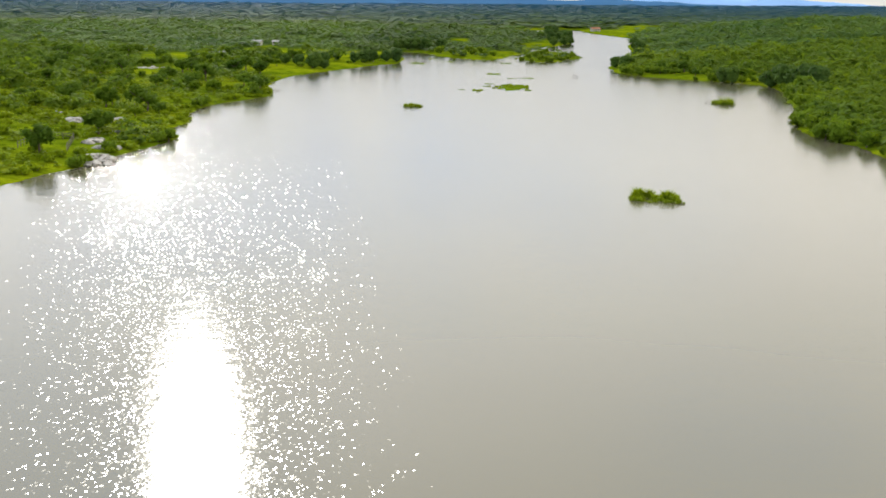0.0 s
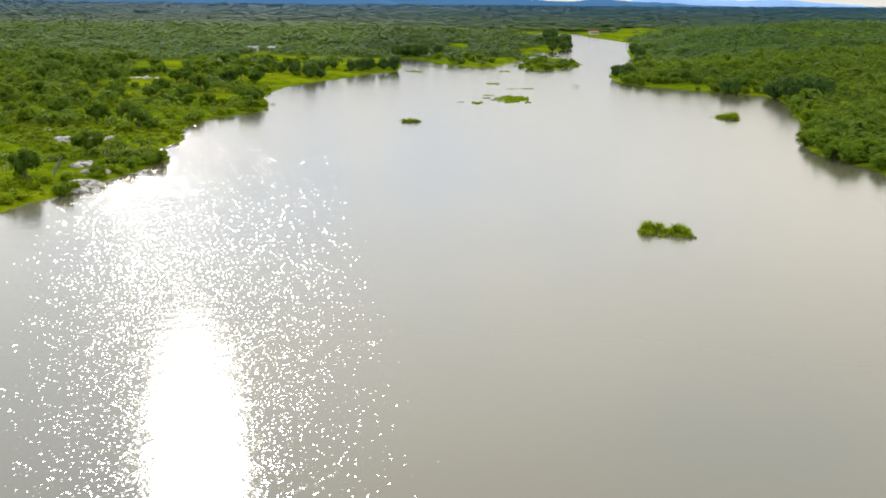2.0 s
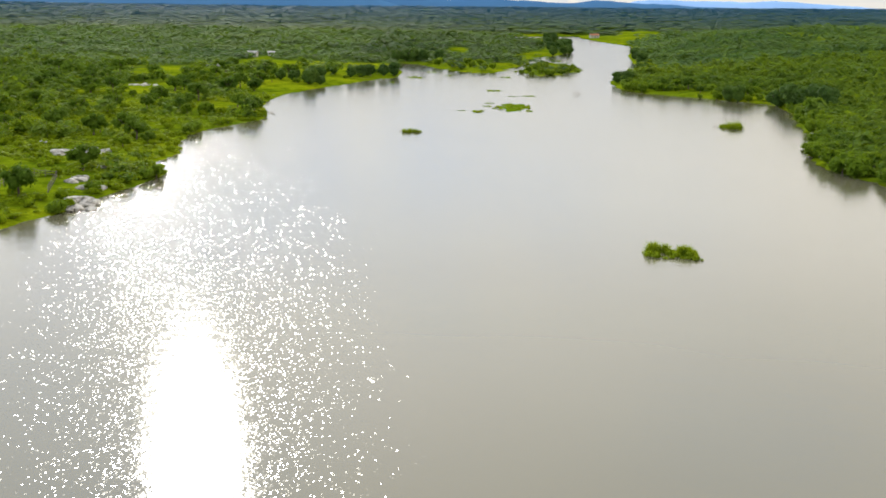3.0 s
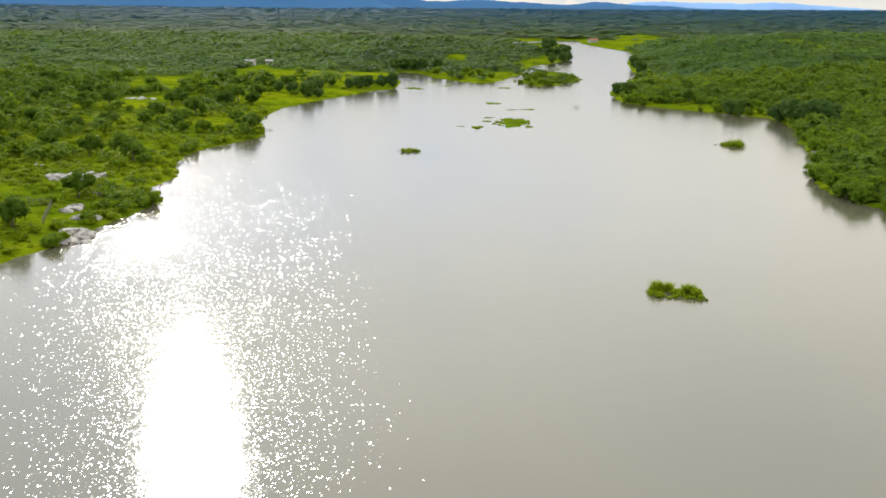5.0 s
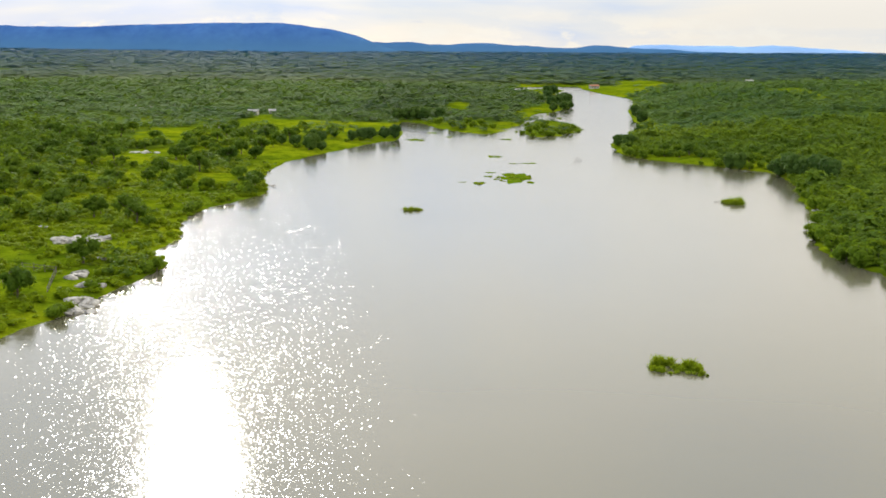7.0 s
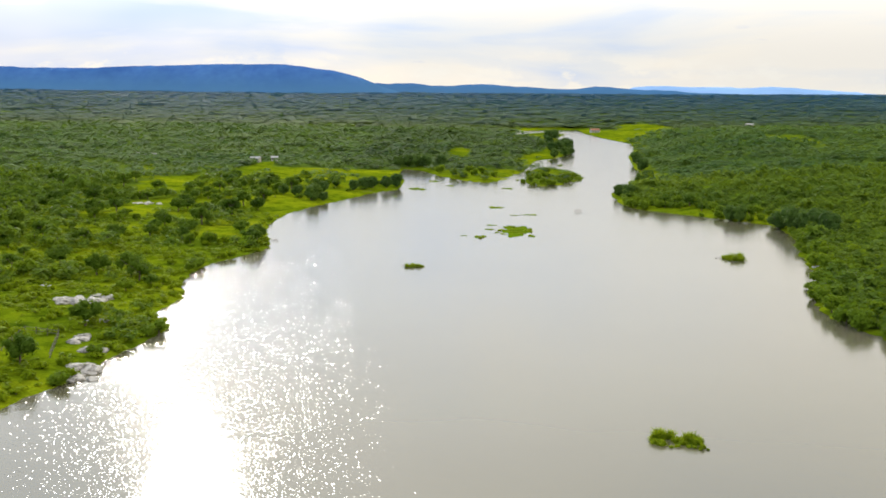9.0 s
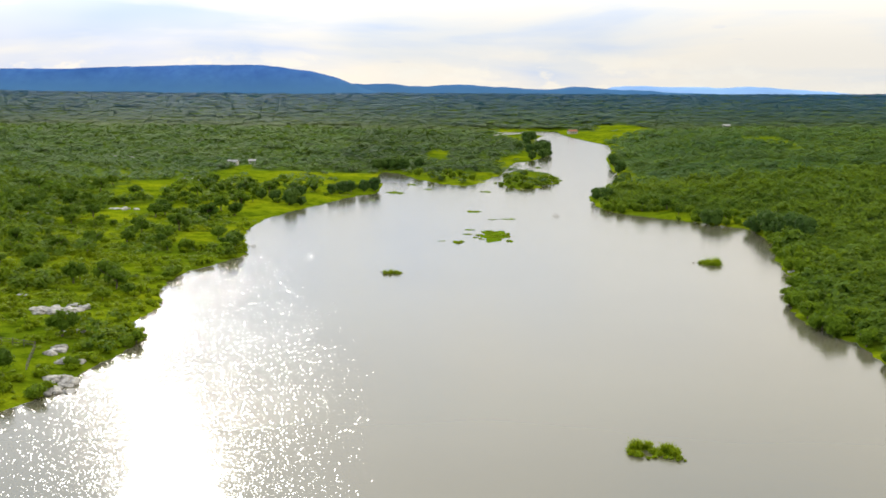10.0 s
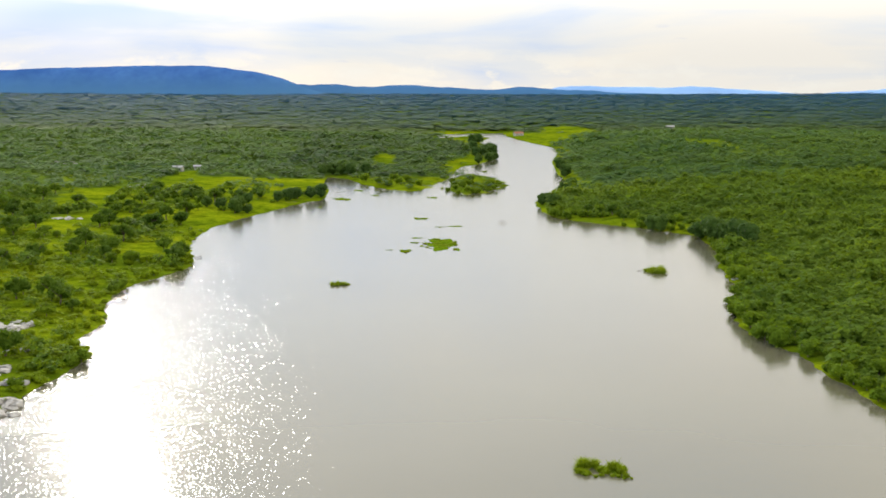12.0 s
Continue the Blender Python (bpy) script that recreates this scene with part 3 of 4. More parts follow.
SPOTS = [
    ("round", [(-67.2, 554.9, 1.2), (-67.4, 577.4, 1), (-53.4, 608.8, 1), (-49.2, 616.5, 1.2), (-45.0, 623.6, 1.1), (-38.9, 628.7, 1.1), (-34.8, 641.6, 1.25), (-41.3, 791.8, 1.4), (-35.8, 795.6, 1.4), (-30.0, 793.7, 1.4), (-23.5, 788.5, 1.3), (-14.9, 799.5, 1.3), (114.3, 467.0, 1.3), (116.5, 461.2, 1.5), (117.4, 451.6, 1.6), (118.9, 444.6, 1.6), (120.8, 438.8, 1.6), (121.8, 429.2, 1.5), (102.5, 494.0, 1.1), (105.5, 490.8, 1.1), (86, 1235, 1.9), (82, 1222, 1.7), (90, 1252, 1.6), (84, 1020, 1.7), (80, 1036, 1.6), (76, 1010, 1.5), (70, 1000, 1.4), (86, 1062, 1.6), (73.5, 1103.0, 1.4), (65.5, 922.7, 1.2), (76.4, 955.4, 1.4), (82.6, 978.5, 1), (63.1, 1054.2, 1.2), (72.6, 597.3, 0.9), (76.4, 585.7, 1.1), (74.7, 603.7, 1), (88.7, 636.4, 1.3), (96.9, 673.0, 1.3), (115.3, 850.2, 1.4), (109.3, 781.5, 1.5)]),
    ("tree", [(-67.0, 400.9, 1.2), (-67.0, 411.2, 1.1), (-89.5, 488.2, 1.2), (-94.5, 497.2, 1), (-91.7, 424.0, 1), (-103.6, 438.1, 1), (-102.5, 414.4, 0.9), (-116.9, 389.4, 1), (-109.9, 346.4, 1.2), (-95.6, 331.6, 1), (-85.9, 328.4, 1.2), (-82.7, 324.5, 1), (-75.4, 427.9, 1), (-108.6, 390.6, 0.9), (-110.9, 491.4, 1.1), (-133.2, 485.0, 0.9), (-86.9, 546.6, 1.2), (-92.3, 564.6, 1), (-82.2, 600.5, 1.1), (-85.2, 584.5, 1), (-132.3, 399.0, 1.1), (-155.9, 532.5, 1)]),
    ("bush", [(40, 690, 1.0), (45, 702, 1.1), (51, 692, 1.0), (55, 703, 0.9), (48, 716, 1.0), (42, 711, 1.1), (57, 689, 0.9), (63, 701, 0.8), (53, 676, 0.8), (38, 722, 1.1), (0, 708, 1.0), (6, 716, 1.1), (-6, 724, 1.2), (12, 702, 1.0), (17, 708, 1.0), (-14, 744, 1.3), (3, 735, 1.3), (10, 728, 1.2), (29.1, 698.1, 0.8), (31.5, 683.3, 0.8), (35.8, 679.4, 0.9), (41.3, 669.2, 0.9), (44.0, 665.3, 1), (47.0, 665.3, 0.9), (37.2, 735.9, 0.9), (46.9, 732.7, 0.9), (61.5, 713.5, 0.8), (58.5, 714.7, 0.7), (36.3, 660.8, 0.7), (62.9, 835.4, 0.8), (58.7, 883.5, 0.7), (99.5, 501.0, 1), (108.8, 488.2, 0.9), (100.7, 370.1, 1.1), (101.1, 363.0, 1.2), (92.5, 338.0, 1), (85.3, 307.9, 1.2), (82.8, 292.5, 1.2), (82.7, 281.5, 1.3), (83.0, 274.5, 1.3), (-74.5, 352.8, 1), (-74.8, 348.3, 0.7), (-68.1, 217.4, 0.8), (-62.5, 262.3, 0.9), (-63.8, 258.4, 0.7), (-68.7, 238.5, 0.7)]),
]

rng = np.random.RandomState(5)
# single plants that stand out along the banks and in the pasture
for kind, spots in SPOTS:
    for x, y, s in spots:
        plant(kind + str(rng.randint(3)), x, y, s, rng.uniform(0, 360))

taken = np.array([(x, y) for _, spots in SPOTS for x, y, _ in spots])


def scatter(count, x0, x1, y0, y1, keep, gap):
    """Random places on land, kept apart from one another and from the single plants."""
    out = []
    px, py = rng.uniform(x0, x1, count * 14), rng.uniform(y0, y1, count * 14)
    ok = keep(px, py, shore_distance(px, py))
    for x, y in zip(px[ok], py[ok]):
        near = np.array(out) if out else np.zeros((0, 2))
        if len(near) and np.min((near[:, 0] - x) ** 2 + (near[:, 1] - y) ** 2) < gap ** 2:
            continue
        if np.min((taken[:, 0] - x) ** 2 + (taken[:, 1] - y) ** 2) < gap ** 2:
            continue
        out.append((x, y))
        if len(out) == count:
            break
    return out


# pasture of the left bank
for x, y in scatter(110, -185, -58, 225, 560, lambda x, y, d: (d > 7) & ~open_ground(x, y) & (wobble(x, y, 70, 21) > -0.25), 6.0):
    plant(rng.choice(["tree0", "tree1", "light0", "light1", "light2", "light0"]), x, y, rng.uniform(0.55, 1.2), rng.uniform(0, 360))
for x, y in scatter(60, -200, -60, 400, 640, lambda x, y, d: (d > 9) & ~open_ground(x, y), 8.0):
    plant(rng.choice(["tree0", "tree1", "tree2", "light1"]), x, y, rng.uniform(0.7, 1.25), rng.uniform(0, 360))
for x, y in scatter(230, -150, -55, 205, 420, lambda x, y, d: (d > 1.2) & ~open_ground(x, y), 2.3):
    plant("shrub" + str(rng.randint(3)), x, y, rng.uniform(0.45, 1.3), rng.uniform(0, 360))
for x, y in scatter(70, -85, -55, 200, 480, lambda x, y, d: (d > 0.2) & (d < 3.5), 2.2):
    plant("shrub" + str(rng.randint(3)), x, y, rng.uniform(0.5, 0.95), rng.uniform(0, 360))
# right bank edge
for x, y in scatter(170, 70, 150, 205, 560, lambda x, y, d: (d > 0.0) & (d < np.where(y < 450, 14, 20)) & ~open_ground(x, y), 2.8):
    plant(rng.choice(["bush0", "bush1", "bush2", "light0", "bush0", "bush2"]), x, y, rng.uniform(0.6, 1.1), rng.uniform(0, 360))

for x, y in scatter(26, 66, 130, 440, 560, lambda x, y, d: (d > 1.0) & (d < 22) & open_ground(x, y), 3.4):
    plant(rng.choice(["bush0", "bush1", "bush2", "shrub0", "tree1"]), x, y, rng.uniform(0.5, 1.0), rng.uniform(0, 360))

# thicket behind the dark trees of the left bank
for x, y in scatter(46, -115, -34, 545, 650, lambda x, y, d: (d > 4.0), 4.2):
    plant(rng.choice(["bush0", "bush1", "tree2", "light1", "round0"]), x, y, rng.uniform(0.55, 1.0), rng.uniform(0, 360))


def woods(name, mat, label, spots, radius, tall, leaves, leaf, lobes, seed, ruffle=1.0, variants=12):
    """Countless trees, as one sheet of crowns."""
    r = np.random.RandomState(seed)
    kinds = [canopy_arrays(r, leaves, leaf, lobes, ruffle) for _ in range(variants)]
    vs, fs, n0 = [], [], 0
    gx, gy = spots[:, 0], spots[:, 1]
    gz = land(gx, gy)
    for x, y, z, s in zip(gx, gy, gz, radius):
        v, f = kinds[r.randint(variants)]
        a, c = r.uniform(0, math.tau), s * min(2.0, math.exp(r.normal(0, 0.27)))
        ca, sa = math.cos(a) * c, math.sin(a) * c
        h = c * tall * r.uniform(0.7, 1.25)
        vs.append(np.column_stack([v[:, 0] * ca - v[:, 1] * sa + x, v[:, 0] * sa + v[:, 1] * ca + y, v[:, 2] * h + z - 0.1]))
        fs.append(f + n0); n0 += len(v)
    return tagged(mesh_object(name, np.concatenate(vs), np.concatenate(fs), mat), label, "woods", kind="stuff")


def field_of_trees(y0, y1, spacing, keep, seed):
    """Jittered rows of places over the plain, wider apart the farther off."""
    r = np.random.RandomState(seed)
    out, y = [], y0
    while y < y1:
        s = spacing(y)
        x = np.arange(-55 - 0.40 * y, 55 + 0.43 * y, s) + r.uniform(-0.5, 0.5)
        x = x + r.uniform(-0.48, 0.48, len(x)) * s
        out.append(np.column_stack([x, y + r.uniform(-0.5, 0.5, len(x)) * s]))
        y += s * 0.95
    p = np.concatenate(out)
    d = shore_distance(p[:, 0], p[:, 1])
    ok = keep(p[:, 0], p[:, 1], d) & (d > 1.5) & ~open_ground(p[:, 0], p[:, 1]) & (land(p[:, 0], p[:, 1]) > 0.15)
    return p[ok]


pick = np.random.RandomState(77)
near = field_of_trees(215, 640, lambda y: 2.7 + 0.0028 * y, lambda x, y, d: (pick.uniform(size=x.shape) < density(x, y, d)) & ~((x > 60) & (d < 4) & (y < 560)), 101)
near_size = (1.6 + 0.0010 * near[:, 1]) * (1 + 0.35 * wobble(near[:, 0], near[:, 1], 23, 41))
woods("near_woods", WOODS, "dense green thorn scrub covering the banks", near, near_size * 1.25, 1.15, 95, 0.17, 6, 201)
low = field_of_trees(200, 520, lambda y: 1.9 + 0.002 * y, lambda x, y, d: (x < 0) & (d < 130) & (pick.uniform(size=x.shape) < 0.70 + 0.55 * wobble(x, y, 26, 51)), 105)
woods("low_scrub", LEAF_BRIGHT, "low bright green scrub and tall grass on the pasture", low, 1.05 + 0.4 * wobble(low[:, 0], low[:, 1], 9, 52), 0.8, 40, 0.24, 3, 205)
middle = field_of_trees(640, 1400, lambda y: 0.0080 * y, lambda x, y, d: (pick.uniform(size=x.shape) < density(x, y, d)) & (d > 3), 102)
riverside = (middle[:, 0] > -75) & (middle[:, 0] < 0.09 * middle[:, 1] + 20) & (middle[:, 1] < 1300) & (wobble(middle[:, 0], middle[:, 1], 90, 61) > -0.55)
for mask, name, mat, label in ((~riverside, "middle_woods", MIDDLE_WOODS, "continuous green woodland on the plain"), (riverside, "river_woods", RIVER_WOODS, "dark blue-green trees crowding the river bank")):
    m = middle[mask]
    woods(name, mat, label, m, 0.0053 * m[:, 1] * (1 + 0.3 * wobble(m[:, 0], m[:, 1], 45, 42)), 0.62, 40, 0.20, 5, 202, 0.75)
# the far plain in nine belts, leaf colours bluer and glow stronger for painted haze; all but the first are backdrop
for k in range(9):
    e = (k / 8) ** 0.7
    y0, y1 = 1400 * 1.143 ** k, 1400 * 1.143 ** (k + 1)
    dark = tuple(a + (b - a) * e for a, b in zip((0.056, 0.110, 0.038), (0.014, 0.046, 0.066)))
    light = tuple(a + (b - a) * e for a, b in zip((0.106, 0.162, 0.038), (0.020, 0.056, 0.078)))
    haze_glow = tuple(c * (k / 8) ** 0.8 for c in (0.008, 0.056, 0.125)) if k else None
    mat = foliage("hazed_far_leaves", dark, light, 0.3, "island", haze_glow)
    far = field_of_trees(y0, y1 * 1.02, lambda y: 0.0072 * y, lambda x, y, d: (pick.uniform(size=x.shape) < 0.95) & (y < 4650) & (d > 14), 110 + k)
    woods("backdrop_woods" if k else "far_woods", mat, "woodland on the far plain below the hills, tinted haze-blue", far, 0.0050 * far[:, 1] * (1 + 0.3 * wobble(far[:, 0], far[:, 1], 110, 43)), 0.30 - 0.17 * e, 16, 0.34, 3, 210 + k, 0.35)

ISLANDS = [(80.4, 383.4, 3.9, 6, 2.4, 1800, 3, 14),
           (-14.0, 360.6, 3.1, 1.6, 1.3, 1200, 8, 13),
           (11.4, 446.0, 1.1, 1.6, 0.4, 90, 21, 2), (14.0, 440.5, 0.8, 1.2, 0.4, 60, 22, 1), (23.0, 437.0, 1.6, 4.0, 0.5, 160, 23, 3),
           (10.0, 470.0, 2.8, 1.6, 0.3, 120, 24, 2), (-0.5, 436.0, 1.6, 0.8, 0.3, 60, 25, 1), (20.0, 507.0, 2.2, 1.2, 0.3, 90, 26, 2),
           (-7.5, 655.0, 2.6, 5.0, 0.6, 200, 27, 3), (-33.0, 590.0, 1.6, 3.0, 0.4, 90, 28, 2), (22.0, 640.0, 3.0, 5.0, 0.5, 160, 29, 3),
           (17.8, 452.0, 7.1, 19, 0.7, 2600, 5, 30),
           (5.2, 432.9, 2.5, 4, 0.6, 400, 6, 4),
           (13.6, 538.3, 3.1, 6, 0.6, 500, 7, 4),
           (25.9, 508.8, 3.0, 3, 0.5, 300, 8, 3),
           (-23.5, 632.9, 5.0, 9, 0.7, 700, 9, 5),
           (-16.0, 684.8, 3.0, 6, 0.6, 300, 10, 3),
           (8.3, 456.0, 1.8, 2, 0.5, 150, 11, 2)]
DROWNED = [(46.3, 522.0, 2.6, 1), (-16.7, 362.0, 1.3, 2), (75.7, 385.3, 1, 3), (87.1, 325.1, 1, 4), (-62.5, 417.6, 1.6, 5)]
ROCKS = [(-88.5, 291.4, 5.5, 4, 24, 1.9), (-85.3, 296.8, 4.5, 3, 10, 1.5), (-75.2, 250.2, 1.6, 4, 8, 1.6), (-70.0, 241.2, 2.4, 2.5, 8, 1.5), (-66.8, 228.6, 2.5, 2.5, 10, 1.7), (-67.0, 221.5, 3, 2, 9, 1.4), (-76.4, 268.5, 3, 1.5, 5, 0.9), (-130.9, 520.5, 6, 3, 9, 1.7), (-164.2, 495.2, 9, 5, 9, 2), (-132.7, 680.4, 8, 10, 9, 2.2), (-216.6, 858.1, 9, 8, 5, 4), (-102.3, 310.2, 2, 2, 3, 0.8), (100.4, 366.1, 2, 2, 3, 0.7), (97.6, 588.4, 2, 3, 3, 1.1)]
HOUSES = [(-132.7, 802.0, -12.0, 6.0, 4.0, 2.5, 0.9, 'sheet', 'small white farmhouse with a pale roof among trees'),
          (-123.3, 818.7, 10.0, 4.0, 3.5, 2.3, 0.7, 'sheet', 'small pale shed beside a farmhouse'),
          (148.9, 1438.0, 15.0, 10.0, 6.0, 2.8, 1.5, 'tile', 'farmhouse with red clay tile roof beside the river'),
          (351.5, 1556.7, 5.0, 9.0, 6.0, 2.8, 1.4, 'sheet', 'small white farmhouse half hidden by woods')]
FENCE = [(-85.4, 235.7), (-87.3, 255.1), (-79.6, 252.1), (-74.7, 231.5)]


# ---- reed islands and floating grass ----
def tussock(root, r, cx, cy, wide, high, blades):
    """A bundle of bent blades and leaves springing from one foot."""
    q = r.normal(size=(blades, 2)) * wide * 0.42
    far = (q ** 2).sum(1) / (wide * 0.42) ** 2
    h = high * np.exp(-0.22 * far) * r.uniform(0.45, 1.15, blades)
    lean = q / wide * 0.55 + r.normal(size=(blades, 2)) * 0.28
    w = 0.022 + 0.030 * r.uniform(size=blades)
    ang = r.uniform(0, math.tau, blades)
    s3 = np.column_stack([np.cos(ang) * w, np.sin(ang) * w, np.zeros(blades)])
    foot = np.column_stack([q, np.full(blades, -0.05)])
    tip = np.column_stack([q + lean * h[:, None], h])
    bend = (foot + tip) / 2 + np.column_stack([-lean * h[:, None] * 0.22, 0.10 * h])
    v = np.stack([foot - s3, foot + s3, bend + s3 * 1.2, bend - s3 * 1.2, tip + s3 * 0.3, tip - s3 * 0.3], 1).reshape(-1, 3)
    k = np.arange(blades)[:, None] * 6
    f = np.concatenate([k + np.array([0, 1, 2, 3]), k + np.array([3, 2, 4, 5])])
    cv, cf = crown_arrays(r, wide, 0.0, high * 0.82, 6, max(40, blades // 2), 0.10 + 0.03 * wide, True, (0.26, 0.44), 0.62)
    tuft = mesh_object("reed_tuft", np.concatenate([v, cv]), np.concatenate([f, cf + len(v)]), REED, root)
    tuft.location = (cx, cy, 0)
    return tagged(tuft, kind="stuff")


def weed_mat(root, r, seed, rx, ry, fill, cx=0.0, cy=0.0):
    """A thin ragged raft of weed at the water line."""
    n = 40
    a = np.arange(n) * math.tau / n
    rim = np.array([fill + 0.2 * math.sin(2 * t + seed) + 0.15 * math.sin(5 * t + 2 * seed) + r.uniform(-0.16, 0.16) for t in a])
    ring = [np.column_stack([cx + np.cos(a) * rx * rim * k, cy + np.sin(a) * ry * rim * k, np.full(n, h)]) for k, h in ((1.0, -0.05), (0.8, 0.06), (0.3, 0.12))]
    i = np.arange(3 * n).reshape(3, n)
    f = np.concatenate([np.stack([i[k], np.roll(i[k], -1), np.roll(i[k + 1], -1), i[k + 1]], -1) for k in range(2)])
    inner = i[2]
    cap = np.array([(inner[k], inner[k + 1], inner[n - 2 - k], inner[n - 1 - k]) for k in range(n // 2 - 1)])
    return mesh_object("weed_mat", np.concatenate(ring), np.concatenate([f, cap]), WEED, root)


def reed_island(x, y, rx, ry, tall, blades, seed, label, clumps=6, name="reed_island"):
    """A low mat of weed with tufts of upright blades, ragged at the rim."""
    r = np.random.RandomState(seed)
    root = tagged(new(name), label, "reeds", "reed islands")
    root.location = (x, y, 0)
    weed_mat(root, r, seed, rx, ry, 0.84 if tall < 0.75 else 0.36)
    for c in range(clumps):
        a, q = r.uniform(0, math.tau), math.sqrt(r.uniform(0, 1))
        tussock(root, r, math.cos(a) * q * 0.85 * rx, math.sin(a) * q * 0.75 * ry, r.uniform(0.25, 0.55) * min(rx, ry, 2.6), tall * r.uniform(0.4, 1.0), blades // clumps)
    return root


# the nearest island: two leafy heaps joined by thinner growth, with stray tufts round it (x, y, width, height)
TUSSOCKS = [(-2.9, 1.5, 1.15, 1.9), (-2.1, 1.9, 0.95, 1.6), (-3.7, -0.6, 0.75, 0.9), (-2.7, -1.3, 0.85, 0.9), (-0.7, 1.7, 0.75, 1.7), (0.0, 0.1, 1.0, 1.1), (0.6, -0.7, 0.85, 0.9), (1.6, 0.4, 1.0, 1.6), (2.5, 0.2, 1.05, 1.7), (3.0, -1.0, 0.9, 1.3), (3.5, -2.5, 0.6, 0.8), (3.9, 0.3, 0.5, 1.0), (-4.2, 0.5, 0.28, 0.6), (-1.4, -2.3, 0.4, 0.4), (-0.4, -1.9, 0.45, 0.5), (1.4, -2.1, 0.45, 0.5), (2.3, -2.4, 0.4, 0.5), (4.2, -3.2, 0.22, 0.35), (3.0, -3.2, 0.28, 0.35)]
WEED = plain("floating_weed", (0.085, 0.140, 0.005), 1.0, 0.45, 3.0, 0.0)
r_isle = np.random.RandomState(14)
isle = tagged(new("reed_island"), "ragged green clumps of reeds standing in open water", "reeds", "reed islands")
isle.location = (30.1, 187.6, 0)
weed_mat(isle, r_isle, 3, 1.2, 1.8, 0.6, -2.6, 0.6)
weed_mat(isle, r_isle, 5, 1.7, 1.6, 0.6, 1.9, -0.4)
for cx, cy, wide, high in TUSSOCKS:
    tussock(isle, r_isle, cx * 0.88, cy * 1.15, wide * 0.9, high * 0.9, int(60 + 260 * wide * wide))
for x, y, rx, ry, tall, blades, seed, clumps in ISLANDS:
    reed_island(x, y, rx, ry, tall, blades, seed, "tuft of green reeds on a mat of weed in open water" if tall > 0.7 else "flat patch of bright green grass on the water", clumps)


def drowned_bush(x, y, reach, seed):
    """Bare twigs of a drowned bush above the water."""
    r = np.random.RandomState(seed)
    root = tagged(new("drowned_bush"), "bare grey twigs of a drowned bush above the water", "dead bush", "drowned bushes")
    root.location = (x, y, 0)
    for k in range(9):
        bm = bmesh.new()
        a = r.uniform(0, math.tau)
        p = Vector((r.uniform(-1, 1) * reach * 0.6, r.uniform(-0.3, 0.3) * reach, -0.3))
        q = p + Vector((math.cos(a) * 0.5 * reach, math.sin(a) * 0.3 * reach, r.uniform(0.5, 1.2) * 0.6 * reach))
        tube(bm, p, q, 0.06, 0.03, 5)
        tube(bm, p.lerp(q, 0.6), q + Vector((r.uniform(-0.5, 0.5), r.uniform(-0.5, 0.5), 0.1)), 0.035, 0.015, 4)
        part("twig", bm, DEADWOOD, root)
    return root


for x, y, reach, seed in DROWNED:
    drowned_bush(x, y, reach, seed)


# ---- rocks ----
def boulder(name, x, y, z, sx, sy, sz, seed, label, turn=0.0):
    """A weathered granite block: a ball cut by a dozen flat faces, then roughened."""
    r = np.random.RandomState(seed)
    bm = bmesh.new()
    bmesh.ops.create_icosphere(bm, subdivisions=3, radius=1)
    cuts = [(Vector(r.normal(size=3)).normalized(), r.uniform(0.55, 0.88)) for _ in range(11)]
    for v in bm.verts:
        for n, far in cuts:
            over = v.co.dot(n) - far
            if over > 0:
                v.co -= n * over
        v.co *= 1 + 0.10 * noise.noise(v.co * 2.3 + Vector((seed, 5, 0))) + 0.06 * noise.noise(v.co * 6.5 + Vector((2, seed, 0)))
        v.co.z = max(v.co.z, -0.35)
        v.co.x, v.co.y, v.co.z = v.co.x * sx, v.co.y * sy, v.co.z * sz
    me = bpy.data.meshes.new(name)
    bm.to_mesh(me); bm.free()
    me.materials.append(ROCK)
    ob = tagged(new(name, me), label, "rock", "bank rocks")
    ob.matrix_basis = pose(x, y, z, 0, 0, turn)
    return ob


rr = np.random.RandomState(9)
for x, y, rx, ry, count, big in ROCKS:
    for k in range(count):
        a, q = rr.uniform(0, math.tau), math.sqrt(rr.uniform(0, 1))
        px_, py_ = x + math.cos(a) * q * rx, y + math.sin(a) * q * ry
        s = big * rr.uniform(0.45, 1.0)
        boulder("boulder", px_, py_, max(float(land(px_, py_)), -0.1) + 0.1, s * rr.uniform(1.1, 1.7), s, s * rr.uniform(0.35, 0.7), rr.randint(1000), "pale grey weathered granite boulder among grass", rr.uniform(0, 360))


# ---- buildings ----
def block(bm, x0, y0, z0, x1, y1, z1):
    v = [bm.verts.new(p) for p in ((x0, y0, z0), (x1, y0, z0), (x1, y1, z0), (x0, y1, z0), (x0, y0, z1), (x1, y0, z1), (x1, y1, z1), (x0, y1, z1))]
    for f in ((0, 3, 2, 1), (4, 5, 6, 7), (0, 1, 5, 4), (1, 2, 6, 5), (2, 3, 7, 6), (3, 0, 4, 7)):
        bm.faces.new([v[i] for i in f])


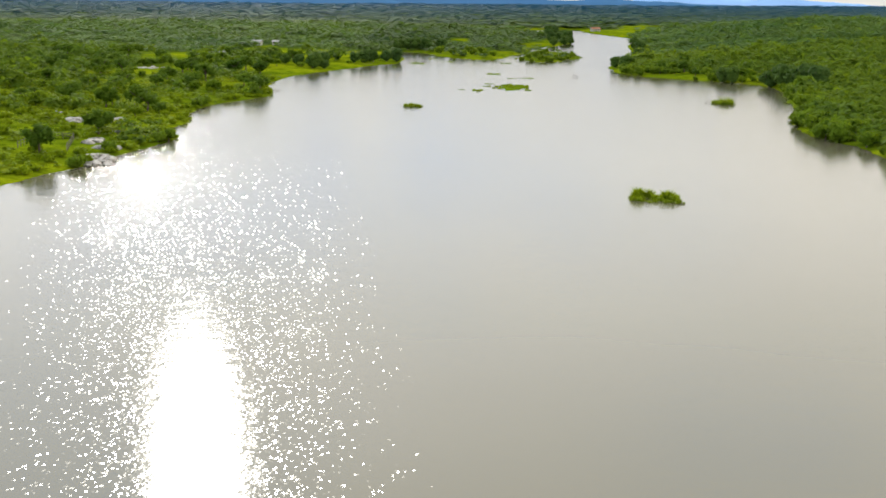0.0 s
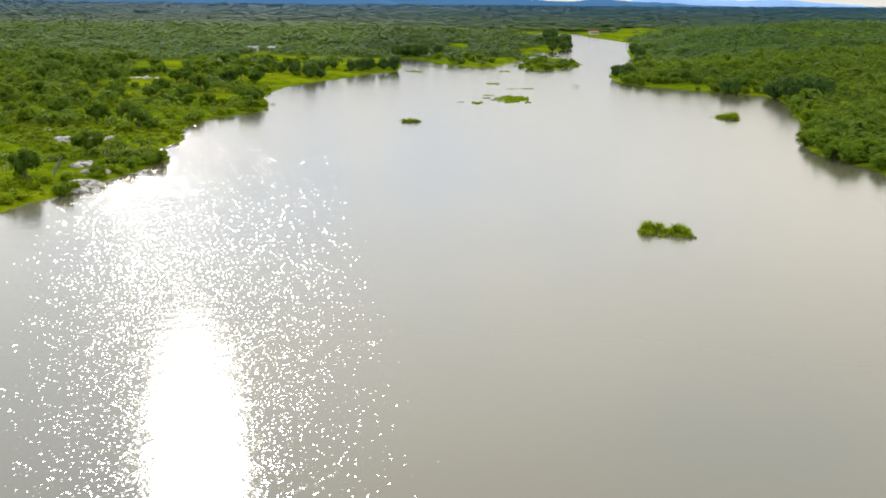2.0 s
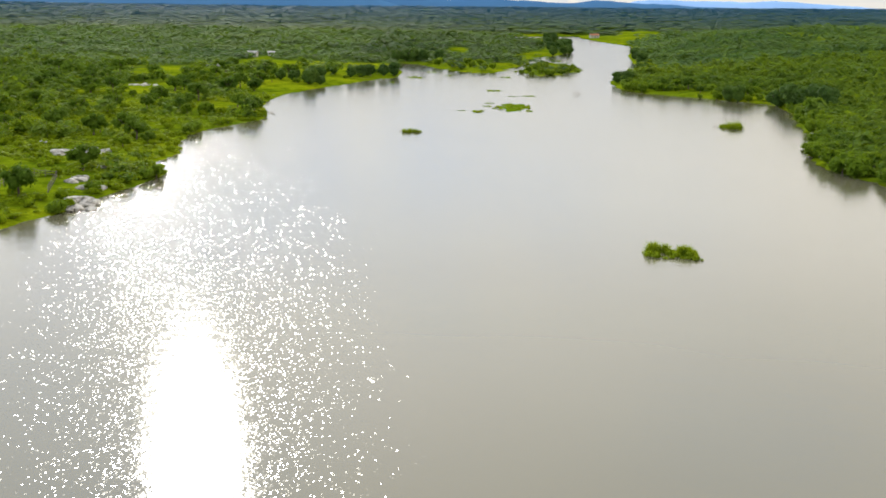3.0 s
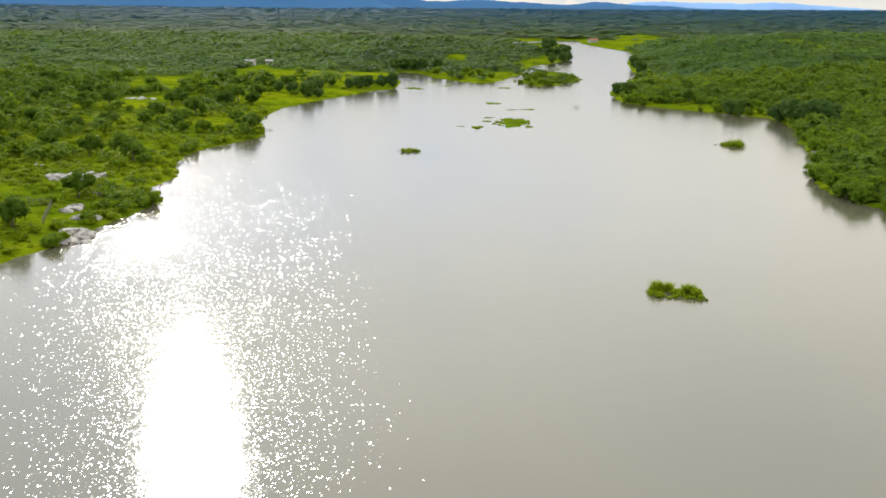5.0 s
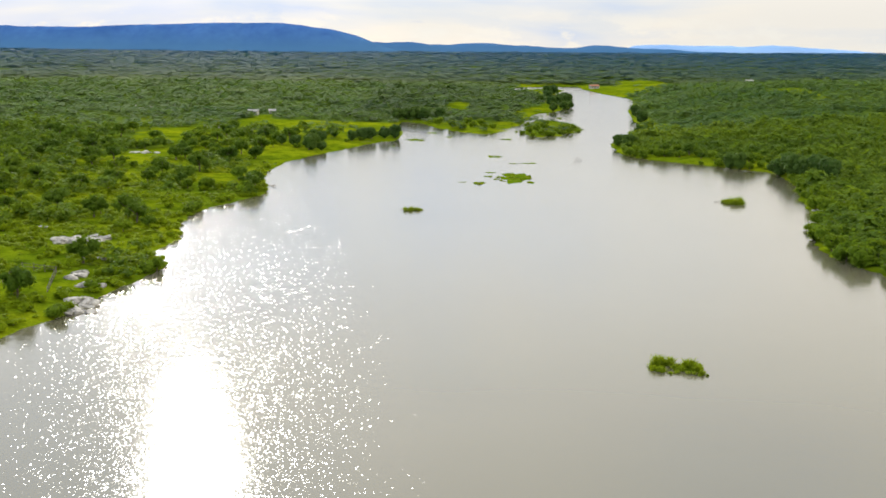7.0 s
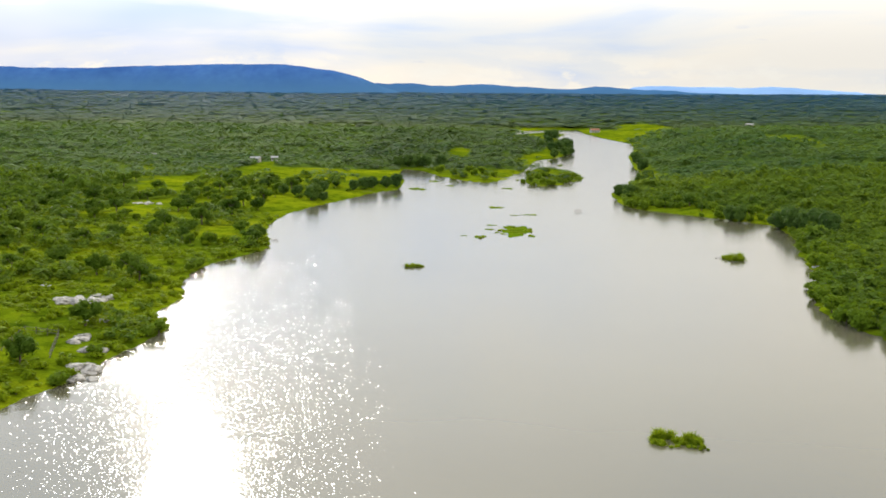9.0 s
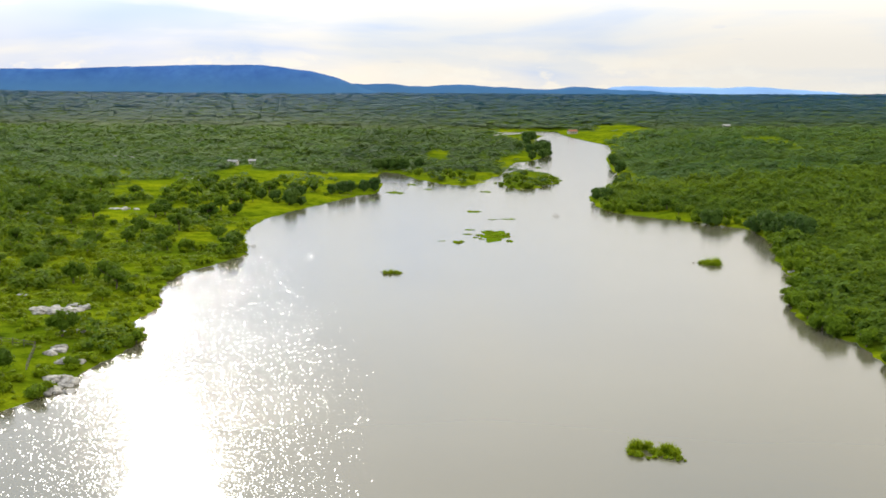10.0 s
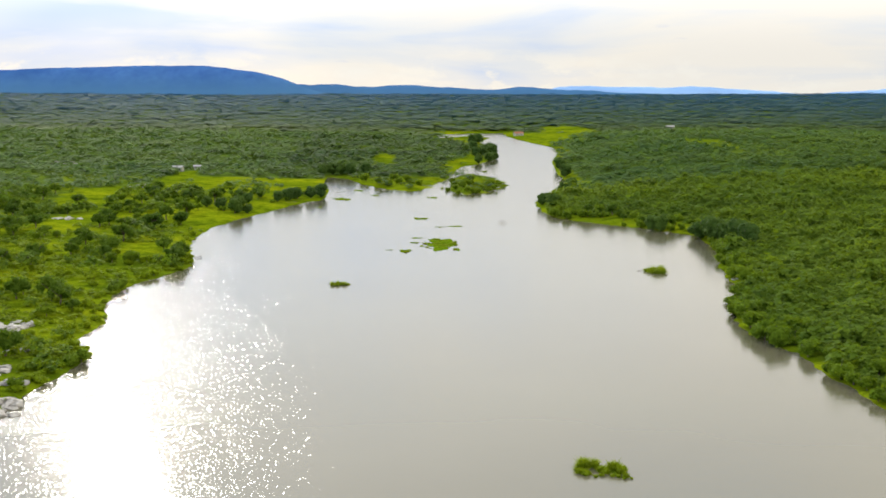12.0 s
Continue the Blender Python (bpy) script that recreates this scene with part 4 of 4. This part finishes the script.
def house(x, y, turn, wide, deep, tall, rise, wall_mat, roof_mat, label):
    """A small farmhouse: walls, a pitched roof with eaves, door and windows set in the front."""
    root = tagged(new("farmhouse"), label, "house", "farmhouses")
    root.matrix_basis = pose(x, y, float(land(x, y)), 0, 0, turn)
    w, d = wide / 2, deep / 2
    bm = bmesh.new()
    block(bm, -w, -d, -0.5, w, d, tall)
    for sx in (-w, w):   # gables
        t = 0.1 if sx < 0 else -0.1
        a = [bm.verts.new(p) for p in ((sx, -d, tall), (sx, d, tall), (sx, 0, tall + rise))]
        b = [bm.verts.new(p) for p in ((sx + t, -d, tall), (sx + t, d, tall), (sx + t, 0, tall + rise))]
        bm.faces.new(a); bm.faces.new(b[::-1])
        for k in range(3):
            bm.faces.new((a[k], a[(k + 1) % 3], b[(k + 1) % 3], b[k]))
    part("wall", bm, wall_mat, root)
    for s in (-1, 1):
        bm = bmesh.new()
        e = 0.5
        slope = rise / d
        p = [(-w - e, s * (d + e), tall - e * slope + 0.06), (w + e, s * (d + e), tall - e * slope + 0.06), (w + e, 0, tall + rise + 0.06), (-w - e, 0, tall + rise + 0.06)]
        lo = [bm.verts.new(q) for q in p]
        hi = [bm.verts.new((q[0], q[1], q[2] + 0.14)) for q in p]
        bm.faces.new(lo[::-1]); bm.faces.new(hi)
        for k in range(4):
            bm.faces.new((lo[k], lo[(k + 1) % 4], hi[(k + 1) % 4], hi[k]))
        part("roof", bm, roof_mat, root)
    bm = bmesh.new()
    block(bm, -0.45, -d - 0.05, 0, 0.45, -d + 0.05, 2.05)
    part("door", bm, DARK_OPENING, root)
    for sx in (-0.55, 0.55):
        bm = bmesh.new()
        block(bm, sx * w - 0.5, -d - 0.04, 0.95, sx * w + 0.5, -d + 0.06, 1.95)
        win = part("window", bm, DARK_OPENING, root)
        bm = bmesh.new()
        block(bm, sx * w - 0.6, -d - 0.12, 0.85, sx * w + 0.6, -d + 0.02, 0.95)
        part("sill", bm, wall_mat, win)
    return root


for x, y, turn, wide, deep, tall, rise, roof, label in HOUSES:
    house(x, y, turn, wide, deep, tall, rise, WALL, TILE if roof == "tile" else PALE_ROOF, label)


# ---- stake fence round a plot ----
def stake_fence(corners, gap):
    root = tagged(new("stake_fence"), "grey weathered stake fence round an overgrown plot", "fence")
    for (ax, ay), (bx, by) in zip(corners, corners[1:]):
        n = max(2, int(math.hypot(bx - ax, by - ay) / gap))
        last = None
        for k in range(n + 1):
            x, y = ax + (bx - ax) * k / n, ay + (by - ay) * k / n
            z = float(land(x, y))
            if k < n:
                bm = bmesh.new()
                tube(bm, (x, y, z - 0.3), (x + random.uniform(-.05, .05), y, z + 1.5), 0.08, 0.06, 6)
                part("post", bm, POST, root)
            if last:
                for h in (0.6, 1.2):
                    bm = bmesh.new()
                    tube(bm, (last[0], last[1], last[2] + h), (x, y, z + h), 0.045, 0.045, 5)
                    part("rail", bm, POST, root)
            last = (x, y, z)
    return root


stake_fence(FENCE, 2.4)
